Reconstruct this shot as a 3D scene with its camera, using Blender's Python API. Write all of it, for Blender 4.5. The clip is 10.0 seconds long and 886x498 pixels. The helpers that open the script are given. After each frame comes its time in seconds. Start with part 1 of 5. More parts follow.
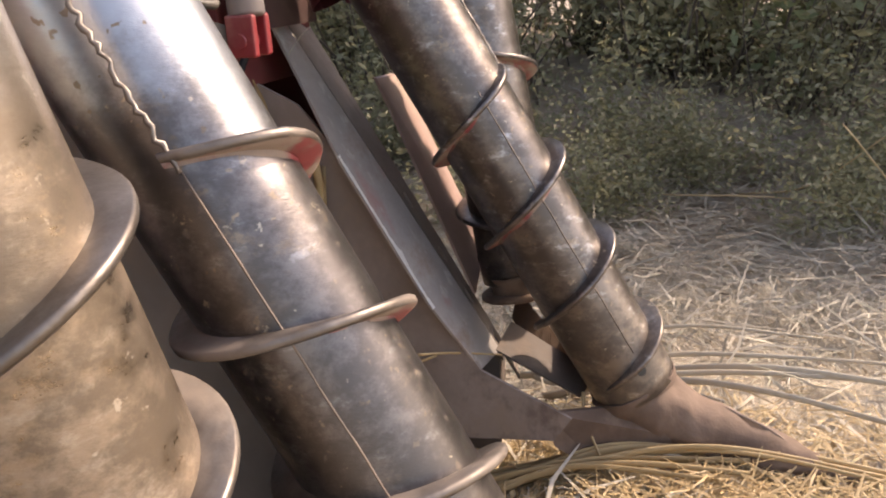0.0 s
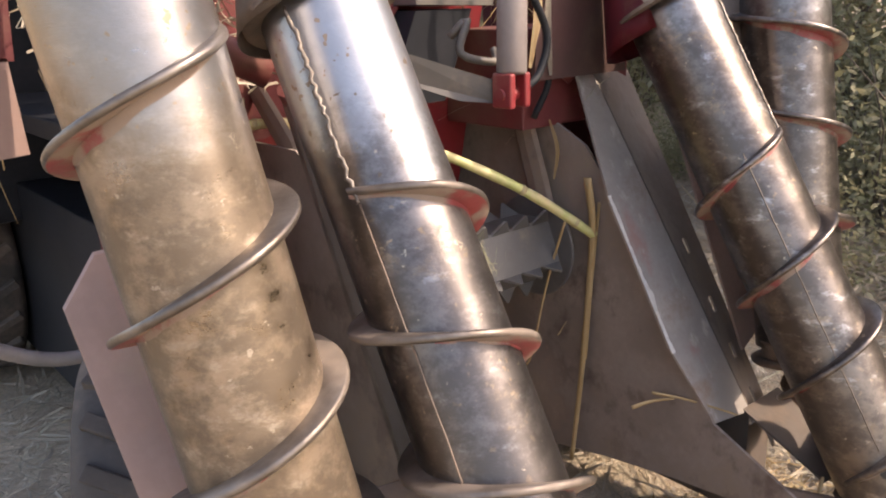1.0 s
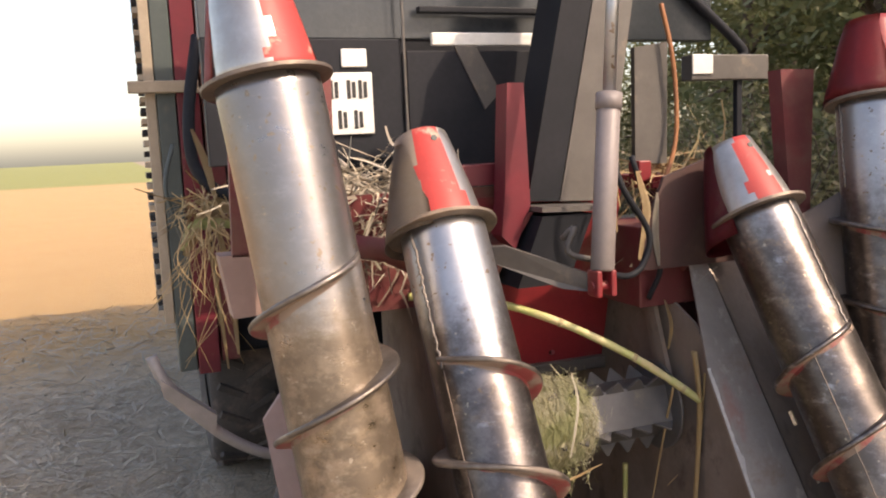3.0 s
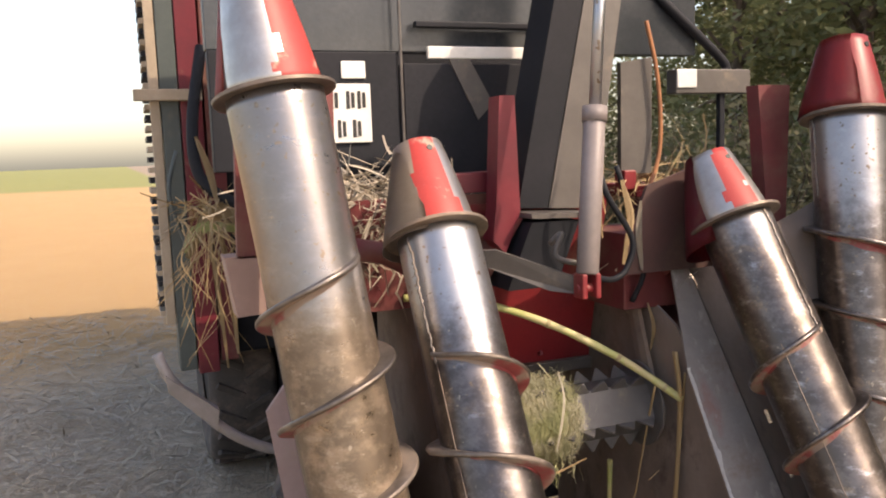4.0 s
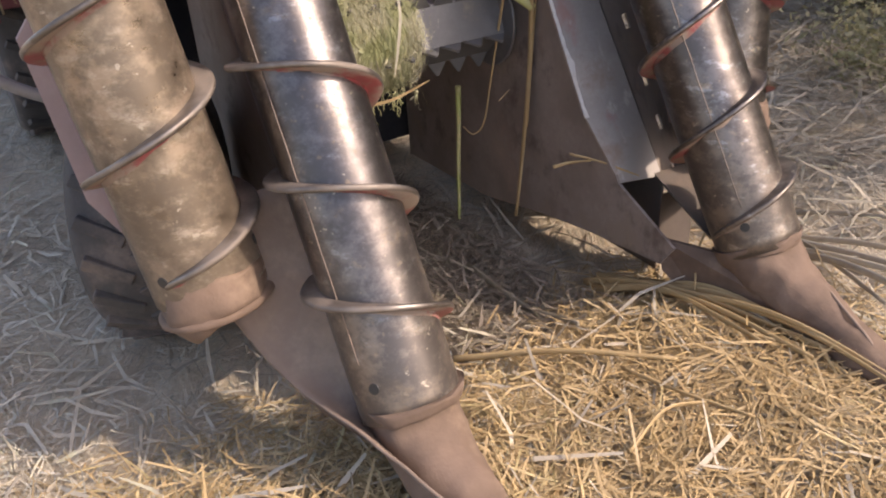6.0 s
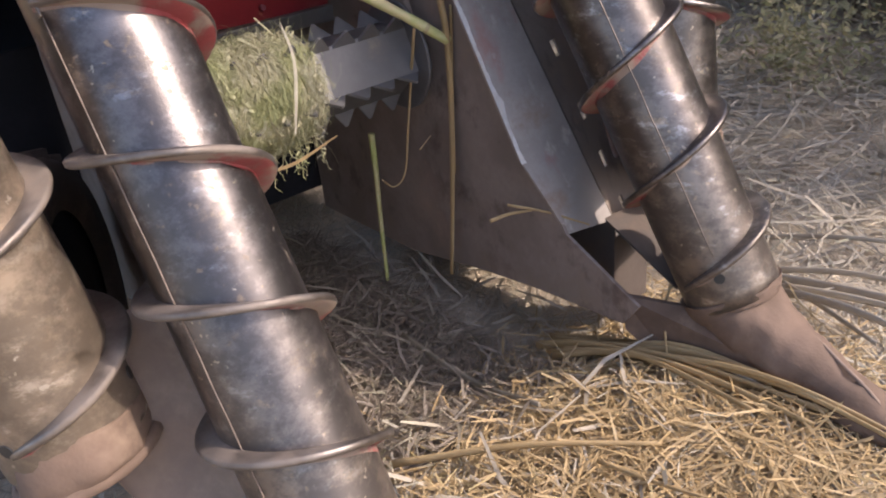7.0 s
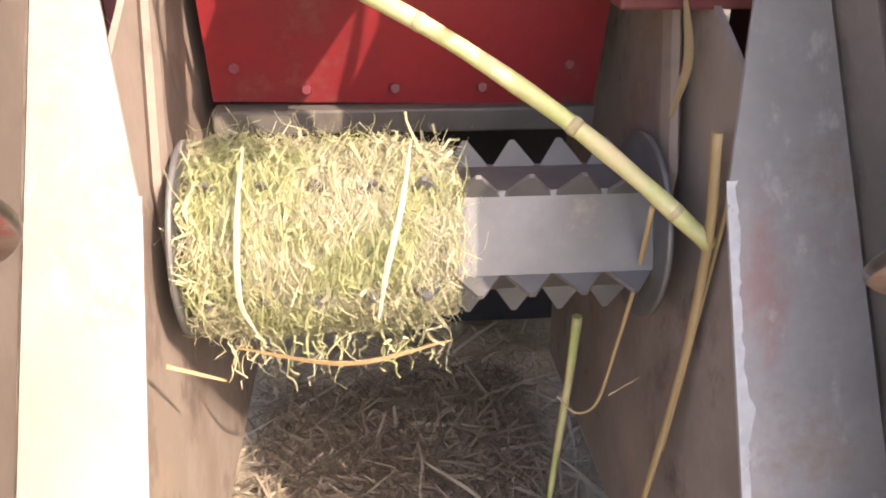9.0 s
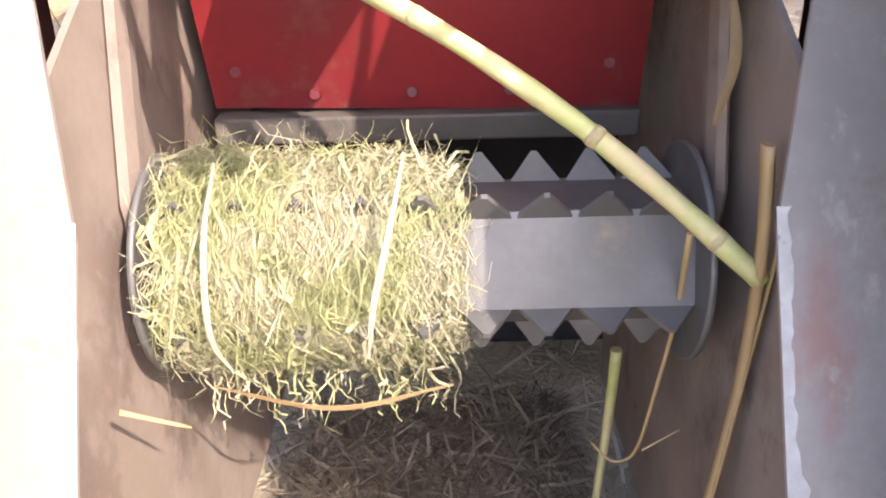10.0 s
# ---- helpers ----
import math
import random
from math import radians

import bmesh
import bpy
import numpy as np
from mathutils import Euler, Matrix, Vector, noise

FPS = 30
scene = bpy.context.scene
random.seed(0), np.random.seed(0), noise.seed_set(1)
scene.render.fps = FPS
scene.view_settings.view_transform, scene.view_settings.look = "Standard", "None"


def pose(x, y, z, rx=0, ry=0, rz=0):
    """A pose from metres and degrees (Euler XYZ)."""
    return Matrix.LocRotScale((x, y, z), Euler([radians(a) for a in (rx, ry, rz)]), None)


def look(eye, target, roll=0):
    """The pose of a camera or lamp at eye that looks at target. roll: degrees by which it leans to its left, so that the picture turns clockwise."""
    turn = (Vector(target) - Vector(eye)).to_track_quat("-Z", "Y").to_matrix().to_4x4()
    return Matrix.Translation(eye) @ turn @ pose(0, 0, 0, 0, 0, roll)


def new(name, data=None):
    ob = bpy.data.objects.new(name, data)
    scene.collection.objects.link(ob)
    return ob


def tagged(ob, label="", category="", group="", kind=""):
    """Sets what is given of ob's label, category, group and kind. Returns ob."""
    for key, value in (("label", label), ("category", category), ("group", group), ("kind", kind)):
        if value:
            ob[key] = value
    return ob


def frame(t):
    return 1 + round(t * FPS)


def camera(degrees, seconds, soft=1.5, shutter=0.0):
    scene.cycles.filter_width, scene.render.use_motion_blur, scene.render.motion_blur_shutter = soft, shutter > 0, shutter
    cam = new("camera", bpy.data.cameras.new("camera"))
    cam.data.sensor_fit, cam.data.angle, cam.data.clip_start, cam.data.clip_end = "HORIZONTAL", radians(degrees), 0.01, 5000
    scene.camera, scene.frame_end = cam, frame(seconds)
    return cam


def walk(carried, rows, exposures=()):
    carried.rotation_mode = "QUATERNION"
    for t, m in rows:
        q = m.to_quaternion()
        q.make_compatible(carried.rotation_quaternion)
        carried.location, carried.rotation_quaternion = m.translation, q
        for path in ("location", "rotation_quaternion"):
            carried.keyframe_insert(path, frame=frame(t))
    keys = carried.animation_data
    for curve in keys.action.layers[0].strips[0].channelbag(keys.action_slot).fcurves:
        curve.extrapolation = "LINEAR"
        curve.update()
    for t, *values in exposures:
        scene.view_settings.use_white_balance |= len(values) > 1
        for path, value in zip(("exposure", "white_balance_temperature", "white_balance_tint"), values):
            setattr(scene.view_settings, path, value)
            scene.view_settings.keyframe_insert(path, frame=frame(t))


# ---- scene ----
cam = camera(57.2, 10.0, 2.0)
PATH = [
    (0, (-1.187, -0.859, 1.186), (0.600, -0.241, 0.534), -3.2),
    (0.5, (-1.123, -1.054, 1.243), (0.360, 0.109, 0.574), -3.1),
    (1, (-1.130, -1.256, 1.271), (0.096, 0.211, 0.683), -2.1),
    (1.5, (-1.202, -1.433, 1.286), (-0.090, 0.155, 0.791), -1.9),
    (2, (-1.174, -1.582, 1.354), (-0.216, 0.120, 0.924), -2.3),
    (2.5, (-1.075, -1.745, 1.408), (-0.287, 0.052, 1.023), -2.6),
    (3.2, (-1.083, -1.874, 1.455), (-0.388, -0.012, 1.230), -2.6),
    (4.3, (-1.128, -1.965, 1.452), (-0.391, -0.123, 1.201), -2.0),
    (4.5, (-1.121, -1.968, 1.407), (-0.371, -0.151, 1.041), -1.7),
    (5, (-1.087, -1.945, 1.290), (-0.294, -0.238, 0.615), -1.5),
    (5.5, (-1.015, -1.889, 1.207), (-0.194, -0.299, 0.312), -1.9),
    (5.7, (-0.983, -1.817, 1.256), (-0.157, -0.297, 0.255), -2.6),
    (6.8, (-0.810, -1.629, 1.193), (0.158, -0.181, 0.216), -5.3),
    (7, (-0.761, -1.491, 1.212), (0.251, -0.075, 0.228), -6.2),
    (7.2, (-0.679, -1.456, 1.197), (0.317, 0.009, 0.275), -5.1),
    (7.5, (-0.544, -1.364, 1.173), (0.358, 0.193, 0.301), -4.9),
    (8, (-0.244, -1.202, 1.222), (0.299, 0.528, 0.379), -2.5),
    (8.5, (-0.160, -1.049, 1.191), (0.141, 0.718, 0.304), 0.1),
    (9, (-0.068, -0.887, 1.164), (0.110, 0.875, 0.235), 0.8),
    (9.5, (0.012, -0.790, 1.140), (0.090, 0.980, 0.212), -0.0),
    (10, (0.033, -0.754, 1.130), (0.009, 1.016, 0.198), -1.7),
]
EXPOSURES = [(0, 1.55, 7800, 20), (1.5, 1.58, 7800, 20), (2.0, 1.42, 7900, 20), (2.5, 1.2, 8000, 20), (4.5, 1.1, 7900, 20), (5.5, 1.24, 7600, 20), (7.0, 1.24, 6700, 20), (7.5, 1.72, 7600, 20), (8.0, 2.12, 8300, 20), (8.8, 2.37, 7800, 20), (9.5, 2.42, 7000, 20), (10, 2.40, 6850, 20)]
walk(cam, [(t, look(eye, target, roll)) for t, eye, target, roll in PATH], EXPOSURES)

# ---- light ----
SUN_FROM = Vector((0.46, -0.575, 0.65)).normalized()
world = bpy.data.worlds.new("world")
scene.world = world
world.use_nodes = True
wn = world.node_tree.nodes
sky = wn.new("ShaderNodeTexSky")
sky.sky_type, sky.sun_disc = "NISHITA", False
sky.sun_elevation = math.asin(SUN_FROM.z)
sky.sun_rotation = math.atan2(SUN_FROM.x, SUN_FROM.y)
sky.dust_density, sky.air_density = 2.2, 1.0
world.node_tree.links.new(sky.outputs[0], wn["Background"].inputs[0])
wn["Background"].inputs[1].default_value = 0.162
sun = new("sun", bpy.data.lights.new("sun", "SUN"))
sun.data.energy, sun.data.angle, sun.data.color = 2.05, radians(0.6), (1.0, 0.92, 0.80)
sun.matrix_world = look(SUN_FROM * 50, (0, 0, 0))


# ---- materials ----
def material(name):
    m = bpy.data.materials.new(name)
    m.use_nodes = True
    return m, m.node_tree.nodes, m.node_tree.links, m.node_tree.nodes["Principled BSDF"]


def ramp(nodes, stops):
    r = nodes.new("ShaderNodeValToRGB")
    e = r.color_ramp.elements
    while len(e) < len(stops):
        e.new(0.5)
    for k, (at, c) in zip(e, stops):
        k.position, k.color = at, (*c, 1)
    return r


def noise_tex(nodes, links, coord, scale, detail=4, stretch=(1, 1, 1), rough=0.6):
    mp = nodes.new("ShaderNodeMapping")
    mp.inputs["Scale"].default_value = stretch
    links.new(coord, mp.inputs[0])
    n = nodes.new("ShaderNodeTexNoise")
    n.inputs["Scale"].default_value, n.inputs["Detail"].default_value, n.inputs["Roughness"].default_value = scale, detail, rough
    links.new(mp.outputs[0], n.inputs["Vector"])
    return n.outputs["Fac"]


def mix(nodes, links, fac, a, b):
    n = nodes.new("ShaderNodeMix")
    n.data_type = "RGBA"
    for socket, v in ((n.inputs["Factor"], fac), (n.inputs["A"], a), (n.inputs["B"], b)):
        if isinstance(v, (int, float)):
            socket.default_value = v
        elif isinstance(v, tuple):
            socket.default_value = (*v, 1)
        else:
            links.new(v, socket)
    return n.outputs["Result"]


def bump(nodes, links, bsdf, height, strength=0.3, distance=0.002):
    b = nodes.new("ShaderNodeBump")
    b.inputs["Strength"].default_value, b.inputs["Distance"].default_value = strength, distance
    links.new(height, b.inputs["Height"])
    links.new(b.outputs[0], bsdf.inputs["Normal"])


def surface(name, a, b, rough=(0.5, 0.8), scale=6.0, metal=0.0, dirt=None, dirt_at=(0.5, 0.65), fine=60.0, strength=0.3, stretch=(1, 1, 1), dirt_scale=3.0, dirt_stretch=(1, 1, 1)):
    """Two colours in coarse patches, a fine grain on top, and dust or rust in patches of their own."""
    m, nodes, links, bsdf = material(name)
    co = nodes.new("ShaderNodeTexCoord").outputs["Object"]
    coarse = noise_tex(nodes, links, co, scale, 5, stretch)
    grain = noise_tex(nodes, links, co, fine, 3, stretch)
    col = mix(nodes, links, ramp_out(nodes, links, coarse, 0.35, 0.65), a, b)
    dark = mix(nodes, links, ramp_out(nodes, links, grain, 0.3, 0.7), tuple(0.75 * v for v in a), col)
    col = mix(nodes, links, 0.65, dark, col)
    r = nodes.new("ShaderNodeMapRange")
    r.inputs["To Min"].default_value, r.inputs["To Max"].default_value = rough
    links.new(coarse, r.inputs["Value"])
    rv, mv = r.outputs[0], metal
    if dirt:
        d = noise_tex(nodes, links, co, dirt_scale, 6, dirt_stretch, 0.7)
        f = ramp_out(nodes, links, d, *dirt_at)
        col = mix(nodes, links, f, col, dirt)
        rr = nodes.new("ShaderNodeMix")
        links.new(f, rr.inputs[0]), links.new(rv, rr.inputs[2])
        rr.inputs[3].default_value = 0.85
        rv = rr.outputs[0]
        if metal:
            mm = nodes.new("ShaderNodeMath")
            mm.operation = "MULTIPLY_ADD"
            links.new(f, mm.inputs[0])
            mm.inputs[1].default_value, mm.inputs[2].default_value = -metal, metal
            links.new(mm.outputs[0], bsdf.inputs["Metallic"])
    if metal and not dirt:
        bsdf.inputs["Metallic"].default_value = metal
    links.new(col, bsdf.inputs["Base Color"])
    links.new(rv, bsdf.inputs["Roughness"])
    bump(nodes, links, bsdf, grain, strength)
    return m


def ramp_out(nodes, links, value, lo, hi):
    r = nodes.new("ShaderNodeMapRange")
    r.interpolation_type = "SMOOTHSTEP"
    r.inputs["From Min"].default_value, r.inputs["From Max"].default_value = lo, hi
    links.new(value, r.inputs["Value"])
    return r.outputs[0]


DUST = (0.275, 0.215, 0.16)


def tube_steel(name, dark, bright, polish, dust, rough, scuff=0.5, mottle=0.7):
    """Rolled tube: worn steel, polished above a height, with dust patches, scuffs across and pale specks."""
    m, nodes, links, bsdf = material(name)
    co = nodes.new("ShaderNodeTexCoord").outputs["Object"]
    patch = noise_tex(nodes, links, co, 4.5, 6, (1, 1, 1), 0.65)
    cloud = noise_tex(nodes, links, co, 11, 9, (1, 1, 1.6), 0.78)
    scuffs = noise_tex(nodes, links, co, 17, 6, (1, 1, 2.2), 0.7)
    speck = noise_tex(nodes, links, co, 62, 2, (1, 1, 1), 0.5)
    grain = noise_tex(nodes, links, co, 120, 3, (1, 1, 3))
    xyz = nodes.new("ShaderNodeSeparateXYZ")
    links.new(co, xyz.inputs[0])
    up = nodes.new("ShaderNodeMath")
    up.operation = "MULTIPLY_ADD"
    up.inputs[1].default_value = 0.5
    links.new(patch, up.inputs[0]), links.new(xyz.outputs["Z"], up.inputs[2])
    high = ramp_out(nodes, links, up.outputs[0], polish + 0.15, polish + 0.36)
    low = ramp_out(nodes, links, up.outputs[0], 0.95, 0.5)
    steel = mix(nodes, links, high, dark, bright)
    sc = nodes.new("ShaderNodeMath")
    sc.operation = "MULTIPLY"
    sc.inputs[1].default_value = scuff
    links.new(ramp_out(nodes, links, scuffs, 0.56, 0.68), sc.inputs[0])
    steel = mix(nodes, links, sc.outputs[0], steel, tuple(min(1, v * 1.25) for v in bright))
    f = nodes.new("ShaderNodeMath")
    f.operation = "MULTIPLY_ADD"
    f.use_clamp = True
    f.inputs[1].default_value = 0.7
    links.new(low, f.inputs[0])
    thin = nodes.new("ShaderNodeMath")
    thin.operation = "MULTIPLY"
    clean = nodes.new("ShaderNodeMapRange")
    clean.inputs["To Min"].default_value, clean.inputs["To Max"].default_value = 0.85, 0.2
    links.new(high, clean.inputs["Value"]), links.new(clean.outputs[0], thin.inputs[1])
    links.new(ramp_out(nodes, links, cloud, 0.78 - dust, 0.9 - dust), thin.inputs[0])
    links.new(thin.outputs[0], f.inputs[2])
    g = nodes.new("ShaderNodeMath")
    g.operation = "MAXIMUM"
    links.new(f.outputs[0], g.inputs[0]), links.new(ramp_out(nodes, links, speck, 0.66, 0.70), g.inputs[1])
    earth = mix(nodes, links, ramp_out(nodes, links, patch, 0.4, 0.6), tuple(0.62 * v for v in DUST), DUST)
    earth = mix(nodes, links, ramp_out(nodes, links, scuffs, 0.5, 0.66), earth, (0.34, 0.285, 0.225))
    col = mix(nodes, links, g.outputs[0], steel, earth)
    blot = noise_tex(nodes, links, co, 16, 9, (1, 1, 1.3), 0.72)
    shade = mix(nodes, links, ramp_out(nodes, links, blot, 0.42, 0.62), tuple(0.42 * v for v in dark), col)
    worn = nodes.new("ShaderNodeMapRange")
    worn.inputs["To Min"].default_value, worn.inputs["To Max"].default_value = mottle, 0.15 * mottle
    links.new(high, worn.inputs["Value"])
    col = mix(nodes, links, worn.outputs[0], col, shade)
    spots = noise_tex(nodes, links, co, 36, 4, (1, 1, 1.2), 0.6)
    col = mix(nodes, links, ramp_out(nodes, links, spots, 0.66, 0.72), col, (0.36, 0.31, 0.25))
    links.new(col, bsdf.inputs["Base Color"])
    mt = nodes.new("ShaderNodeMapRange")
    mt.inputs["To Min"].default_value, mt.inputs["To Max"].default_value = 0.92, 0.45
    links.new(g.outputs[0], mt.inputs["Value"])
    links.new(mt.outputs[0], bsdf.inputs["Metallic"])
    rr = nodes.new("ShaderNodeMapRange")
    rr.inputs["To Min"].default_value, rr.inputs["To Max"].default_value = rough
    links.new(g.outputs[0], rr.inputs["Value"])
    links.new(rr.outputs[0], bsdf.inputs["Roughness"])
    bump(nodes, links, bsdf, mix(nodes, links, 0.25, cloud, grain), 0.3, 0.003)
    return m


STEEL_BRIGHT = tube_steel("polished_steel", (0.16, 0.145, 0.142), (0.40, 0.415, 0.435), 1.05, 0.23, (0.34, 0.46), 0.3)
STEEL_DUSTY = tube_steel("dusty_steel", (0.30, 0.235, 0.175), (0.25, 0.25, 0.262), 1.12, 0.42, (0.27, 0.36), 0.3, 0.85)
STEEL_DARK = tube_steel("dark_steel", (0.17, 0.15, 0.14), (0.36, 0.365, 0.38), 1.25, 0.23, (0.34, 0.48), 0.6)
STEEL_PLATE = surface("plate_steel", (0.37, 0.34, 0.32), (0.29, 0.26, 0.24), (0.38, 0.55), 4, 0.25, (0.27, 0.20, 0.16), (0.52, 0.72), 70, 0.25, dirt_scale=5)


def add_patches(m, colour, scale, lo, hi):
    """Ragged patches of old paint over a finished surface."""
    nodes, links = m.node_tree.nodes, m.node_tree.links
    base = nodes["Principled BSDF"].inputs["Base Color"]
    before = base.links[0].from_socket
    co = nodes.new("ShaderNodeTexCoord").outputs["Object"]
    f = ramp_out(nodes, links, noise_tex(nodes, links, co, scale, 6, (1.6, 1, 0.8), 0.65), lo, hi)
    links.new(mix(nodes, links, f, before, colour), base)


add_patches(STEEL_PLATE, (0.36, 0.225, 0.205), 6.0, 0.55, 0.72)
add_patches(STEEL_PLATE, (0.46, 0.42, 0.39), 14.0, 0.56, 0.70)
ROLLER_STEEL = surface("roller_steel", (0.15, 0.147, 0.147), (0.11, 0.108, 0.105), (0.45, 0.6), 6, 0.35, (0.30, 0.24, 0.18), (0.58, 0.75), 60, 0.2)
COLLAR_STEEL = surface("grimy_collar_steel", (0.20, 0.16, 0.13), (0.13, 0.105, 0.09), (0.4, 0.6), 14, 0.5, (0.26, 0.19, 0.14), (0.52, 0.7), 90, 0.3)
WORN_EDGE = surface("worn_edge", (0.22, 0.195, 0.175), (0.12, 0.10, 0.085), (0.32, 0.5), 14, 0.8, (0.19, 0.15, 0.12), (0.5, 0.7), 90, 0.3)
RUST_PLATE = surface("rusty_plate", (0.27, 0.22, 0.19), (0.20, 0.16, 0.135), (0.6, 0.85), 6, 0.0, DUST, (0.5, 0.75), 60, 0.4)
RED = surface("red_paint", (0.245, 0.021, 0.025), (0.17, 0.018, 0.023), (0.35, 0.55), 3, 0.0, (0.30, 0.16, 0.11), (0.52, 0.75), 70, 0.15)
RED_WORN = surface("worn_red_paint", (0.46, 0.05, 0.04), (0.36, 0.045, 0.04), (0.4, 0.6), 5, 0.0, (0.36, 0.28, 0.22), (0.56, 0.64), 70, 0.2, dirt_scale=9)
# Darker copy of RED: shade and dust are both in the colour.
RED_SHADED = surface("shade_dulled_red_paint", (0.16, 0.014, 0.024), (0.11, 0.012, 0.02), (0.4, 0.6), 4, 0.0, (0.20, 0.10, 0.075), (0.56, 0.74), 70, 0.2, dirt_scale=7)
def cap_paint():
    """Red paint worn to bare steel down the front of the cap."""
    m, nodes, links, bsdf = material("chipped_cap_paint")
    co = nodes.new("ShaderNodeTexCoord").outputs["Object"]
    big = noise_tex(nodes, links, co, 11, 4, (1.6, 1, 0.45), 0.6)
    fine = noise_tex(nodes, links, co, 60, 3)
    f = ramp_out(nodes, links, big, 0.47, 0.53)
    red = mix(nodes, links, fine, (0.50, 0.05, 0.04), (0.38, 0.04, 0.035))
    steel = mix(nodes, links, fine, (0.55, 0.54, 0.53), (0.40, 0.38, 0.36))
    links.new(mix(nodes, links, f, red, steel), bsdf.inputs["Base Color"])
    links.new(f, bsdf.inputs["Metallic"])
    bsdf.inputs["Roughness"].default_value = 0.38
    bump(nodes, links, bsdf, fine, 0.15)
    return m


add_patches(RUST_PLATE, (0.13, 0.095, 0.08), 8.0, 0.52, 0.68)
add_patches(RUST_PLATE, (0.31, 0.235, 0.19), 4.0, 0.55, 0.72)
FLIGHT_RED = surface("worn_red_residue", (0.25, 0.05, 0.05), (0.18, 0.07, 0.06), (0.45, 0.65), 9, 0.0, (0.25, 0.19, 0.15), (0.42, 0.56), 70, 0.2, dirt_scale=9)
CAP_PAINT = cap_paint()
CAP_STEEL = surface("bare_cap_steel", (0.50, 0.49, 0.47), (0.36, 0.34, 0.32), (0.28, 0.45), 9, 0.9, (0.30, 0.24, 0.19), (0.58, 0.75), 70, 0.2, dirt_scale=8)
CAP_TAN = surface("dusty_cap_steel", (0.30, 0.25, 0.20), (0.24, 0.19, 0.15), (0.4, 0.6), 7, 0.4, DUST, (0.5, 0.7), 60, 0.25)
PLATE_RIM = surface("pale_plate_rim", (0.88, 0.87, 0.86), (0.74, 0.72, 0.70), (0.3, 0.5), 30, 0.0, (0.40, 0.37, 0.35), (0.56, 0.68), 90, 0.3, dirt_scale=22)
PINK_PLATE = surface("dusty_pink_brown_plate", (0.36, 0.24, 0.205), (0.30, 0.20, 0.17), (0.5, 0.7), 4, 0.0, (0.34, 0.27, 0.21), (0.5, 0.75), 60, 0.25)
DARK_RED = surface("dusty_red_paint", (0.16, 0.028, 0.03), (0.11, 0.025, 0.027), (0.5, 0.7), 4, 0.0, (0.17, 0.09, 0.065), (0.45, 0.7), 70, 0.2)
BLACK = surface("black_panel", (0.013, 0.015, 0.019), (0.02, 0.021, 0.026), (0.5, 0.7), 4, 0.0, (0.04, 0.036, 0.034), (0.62, 0.8), 60, 0.1)
GREY = surface("grey_paint", (0.115, 0.105, 0.095), (0.075, 0.068, 0.062), (0.4, 0.6), 5, 0.0, DUST, (0.55, 0.75), 60, 0.2)
DUSTY_GREY = surface("dusty_light_grey_paint", (0.23, 0.20, 0.195), (0.175, 0.155, 0.15), (0.4, 0.6), 6, 0.0, DUST, (0.55, 0.75), 60, 0.2)
PALE_PIPE = surface("grey_scuffed_pipe", (0.30, 0.28, 0.275), (0.20, 0.185, 0.18), (0.35, 0.55), 7, 0.2, DUST, (0.58, 0.75), 60, 0.2)
HOOD_BROWN = surface("grimy_red_brown_sheet", (0.085, 0.04, 0.036), (0.06, 0.034, 0.03), (0.5, 0.7), 6, 0.0, (0.13, 0.085, 0.065), (0.5, 0.7), 60, 0.2)
TEAL_GREY = surface("grey_green_paint", (0.075, 0.095, 0.09), (0.06, 0.075, 0.072), (0.4, 0.6), 4, 0.0, (0.2, 0.17, 0.13), (0.6, 0.8), 60, 0.2)
PINK_RED = surface("sun_faded_red_paint", (0.42, 0.10, 0.095), (0.33, 0.07, 0.07), (0.5, 0.7), 5, 0.0, (0.36, 0.26, 0.22), (0.5, 0.7), 70, 0.2)
RUST_ORANGE = surface("rusty_orange", (0.36, 0.15, 0.06), (0.26, 0.11, 0.06), (0.6, 0.8), 10)
STRAW_PAINT = surface("tan_dusty_paint", (0.42, 0.34, 0.25), (0.32, 0.26, 0.19), (0.5, 0.7), 6)
BLACK.node_tree.nodes["Principled BSDF"].inputs["Specular IOR Level"].default_value = 0.2
GLASS_DARK = surface("dusty_dark_glass", (0.03, 0.035, 0.04), (0.05, 0.055, 0.06), (0.08, 0.3), 3, 0.0, (0.14, 0.13, 0.12), (0.6, 0.85))
RUBBER = surface("tyre_rubber", (0.05, 0.045, 0.043), (0.075, 0.066, 0.06), (0.7, 0.9), 8, 0.0, (0.19, 0.145, 0.12), (0.48, 0.70), 80, 0.4)
DUSTY_BROWN = surface("dust_caked_sheet", (0.20, 0.145, 0.112), (0.15, 0.108, 0.084), (0.7, 0.9), 6, 0.0, (0.27, 0.205, 0.155), (0.5, 0.7), 50, 0.6)
# Dark sheet tone that stands in for shade in the divider recesses.
SHADE_SHEET = surface("shade_dark_sheet", (0.125, 0.10, 0.085), (0.085, 0.068, 0.058), (0.6, 0.8), 6, 0.0, (0.15, 0.11, 0.085), (0.52, 0.72), 60, 0.3)
MUDDY = surface("dried_mud", (0.165, 0.11, 0.08), (0.105, 0.07, 0.05), (0.8, 0.95), 7, 0.0, (0.24, 0.17, 0.12), (0.5, 0.7), 50, 0.8)
WHITE = surface("white_enamel", (0.78, 0.78, 0.74), (0.68, 0.67, 0.62), (0.35, 0.5), 5, 0.0, (0.45, 0.40, 0.33), (0.62, 0.8), 60, 0.1)
INK = surface("black_ink", (0.02, 0.02, 0.02), (0.03, 0.03, 0.03), (0.4, 0.6))
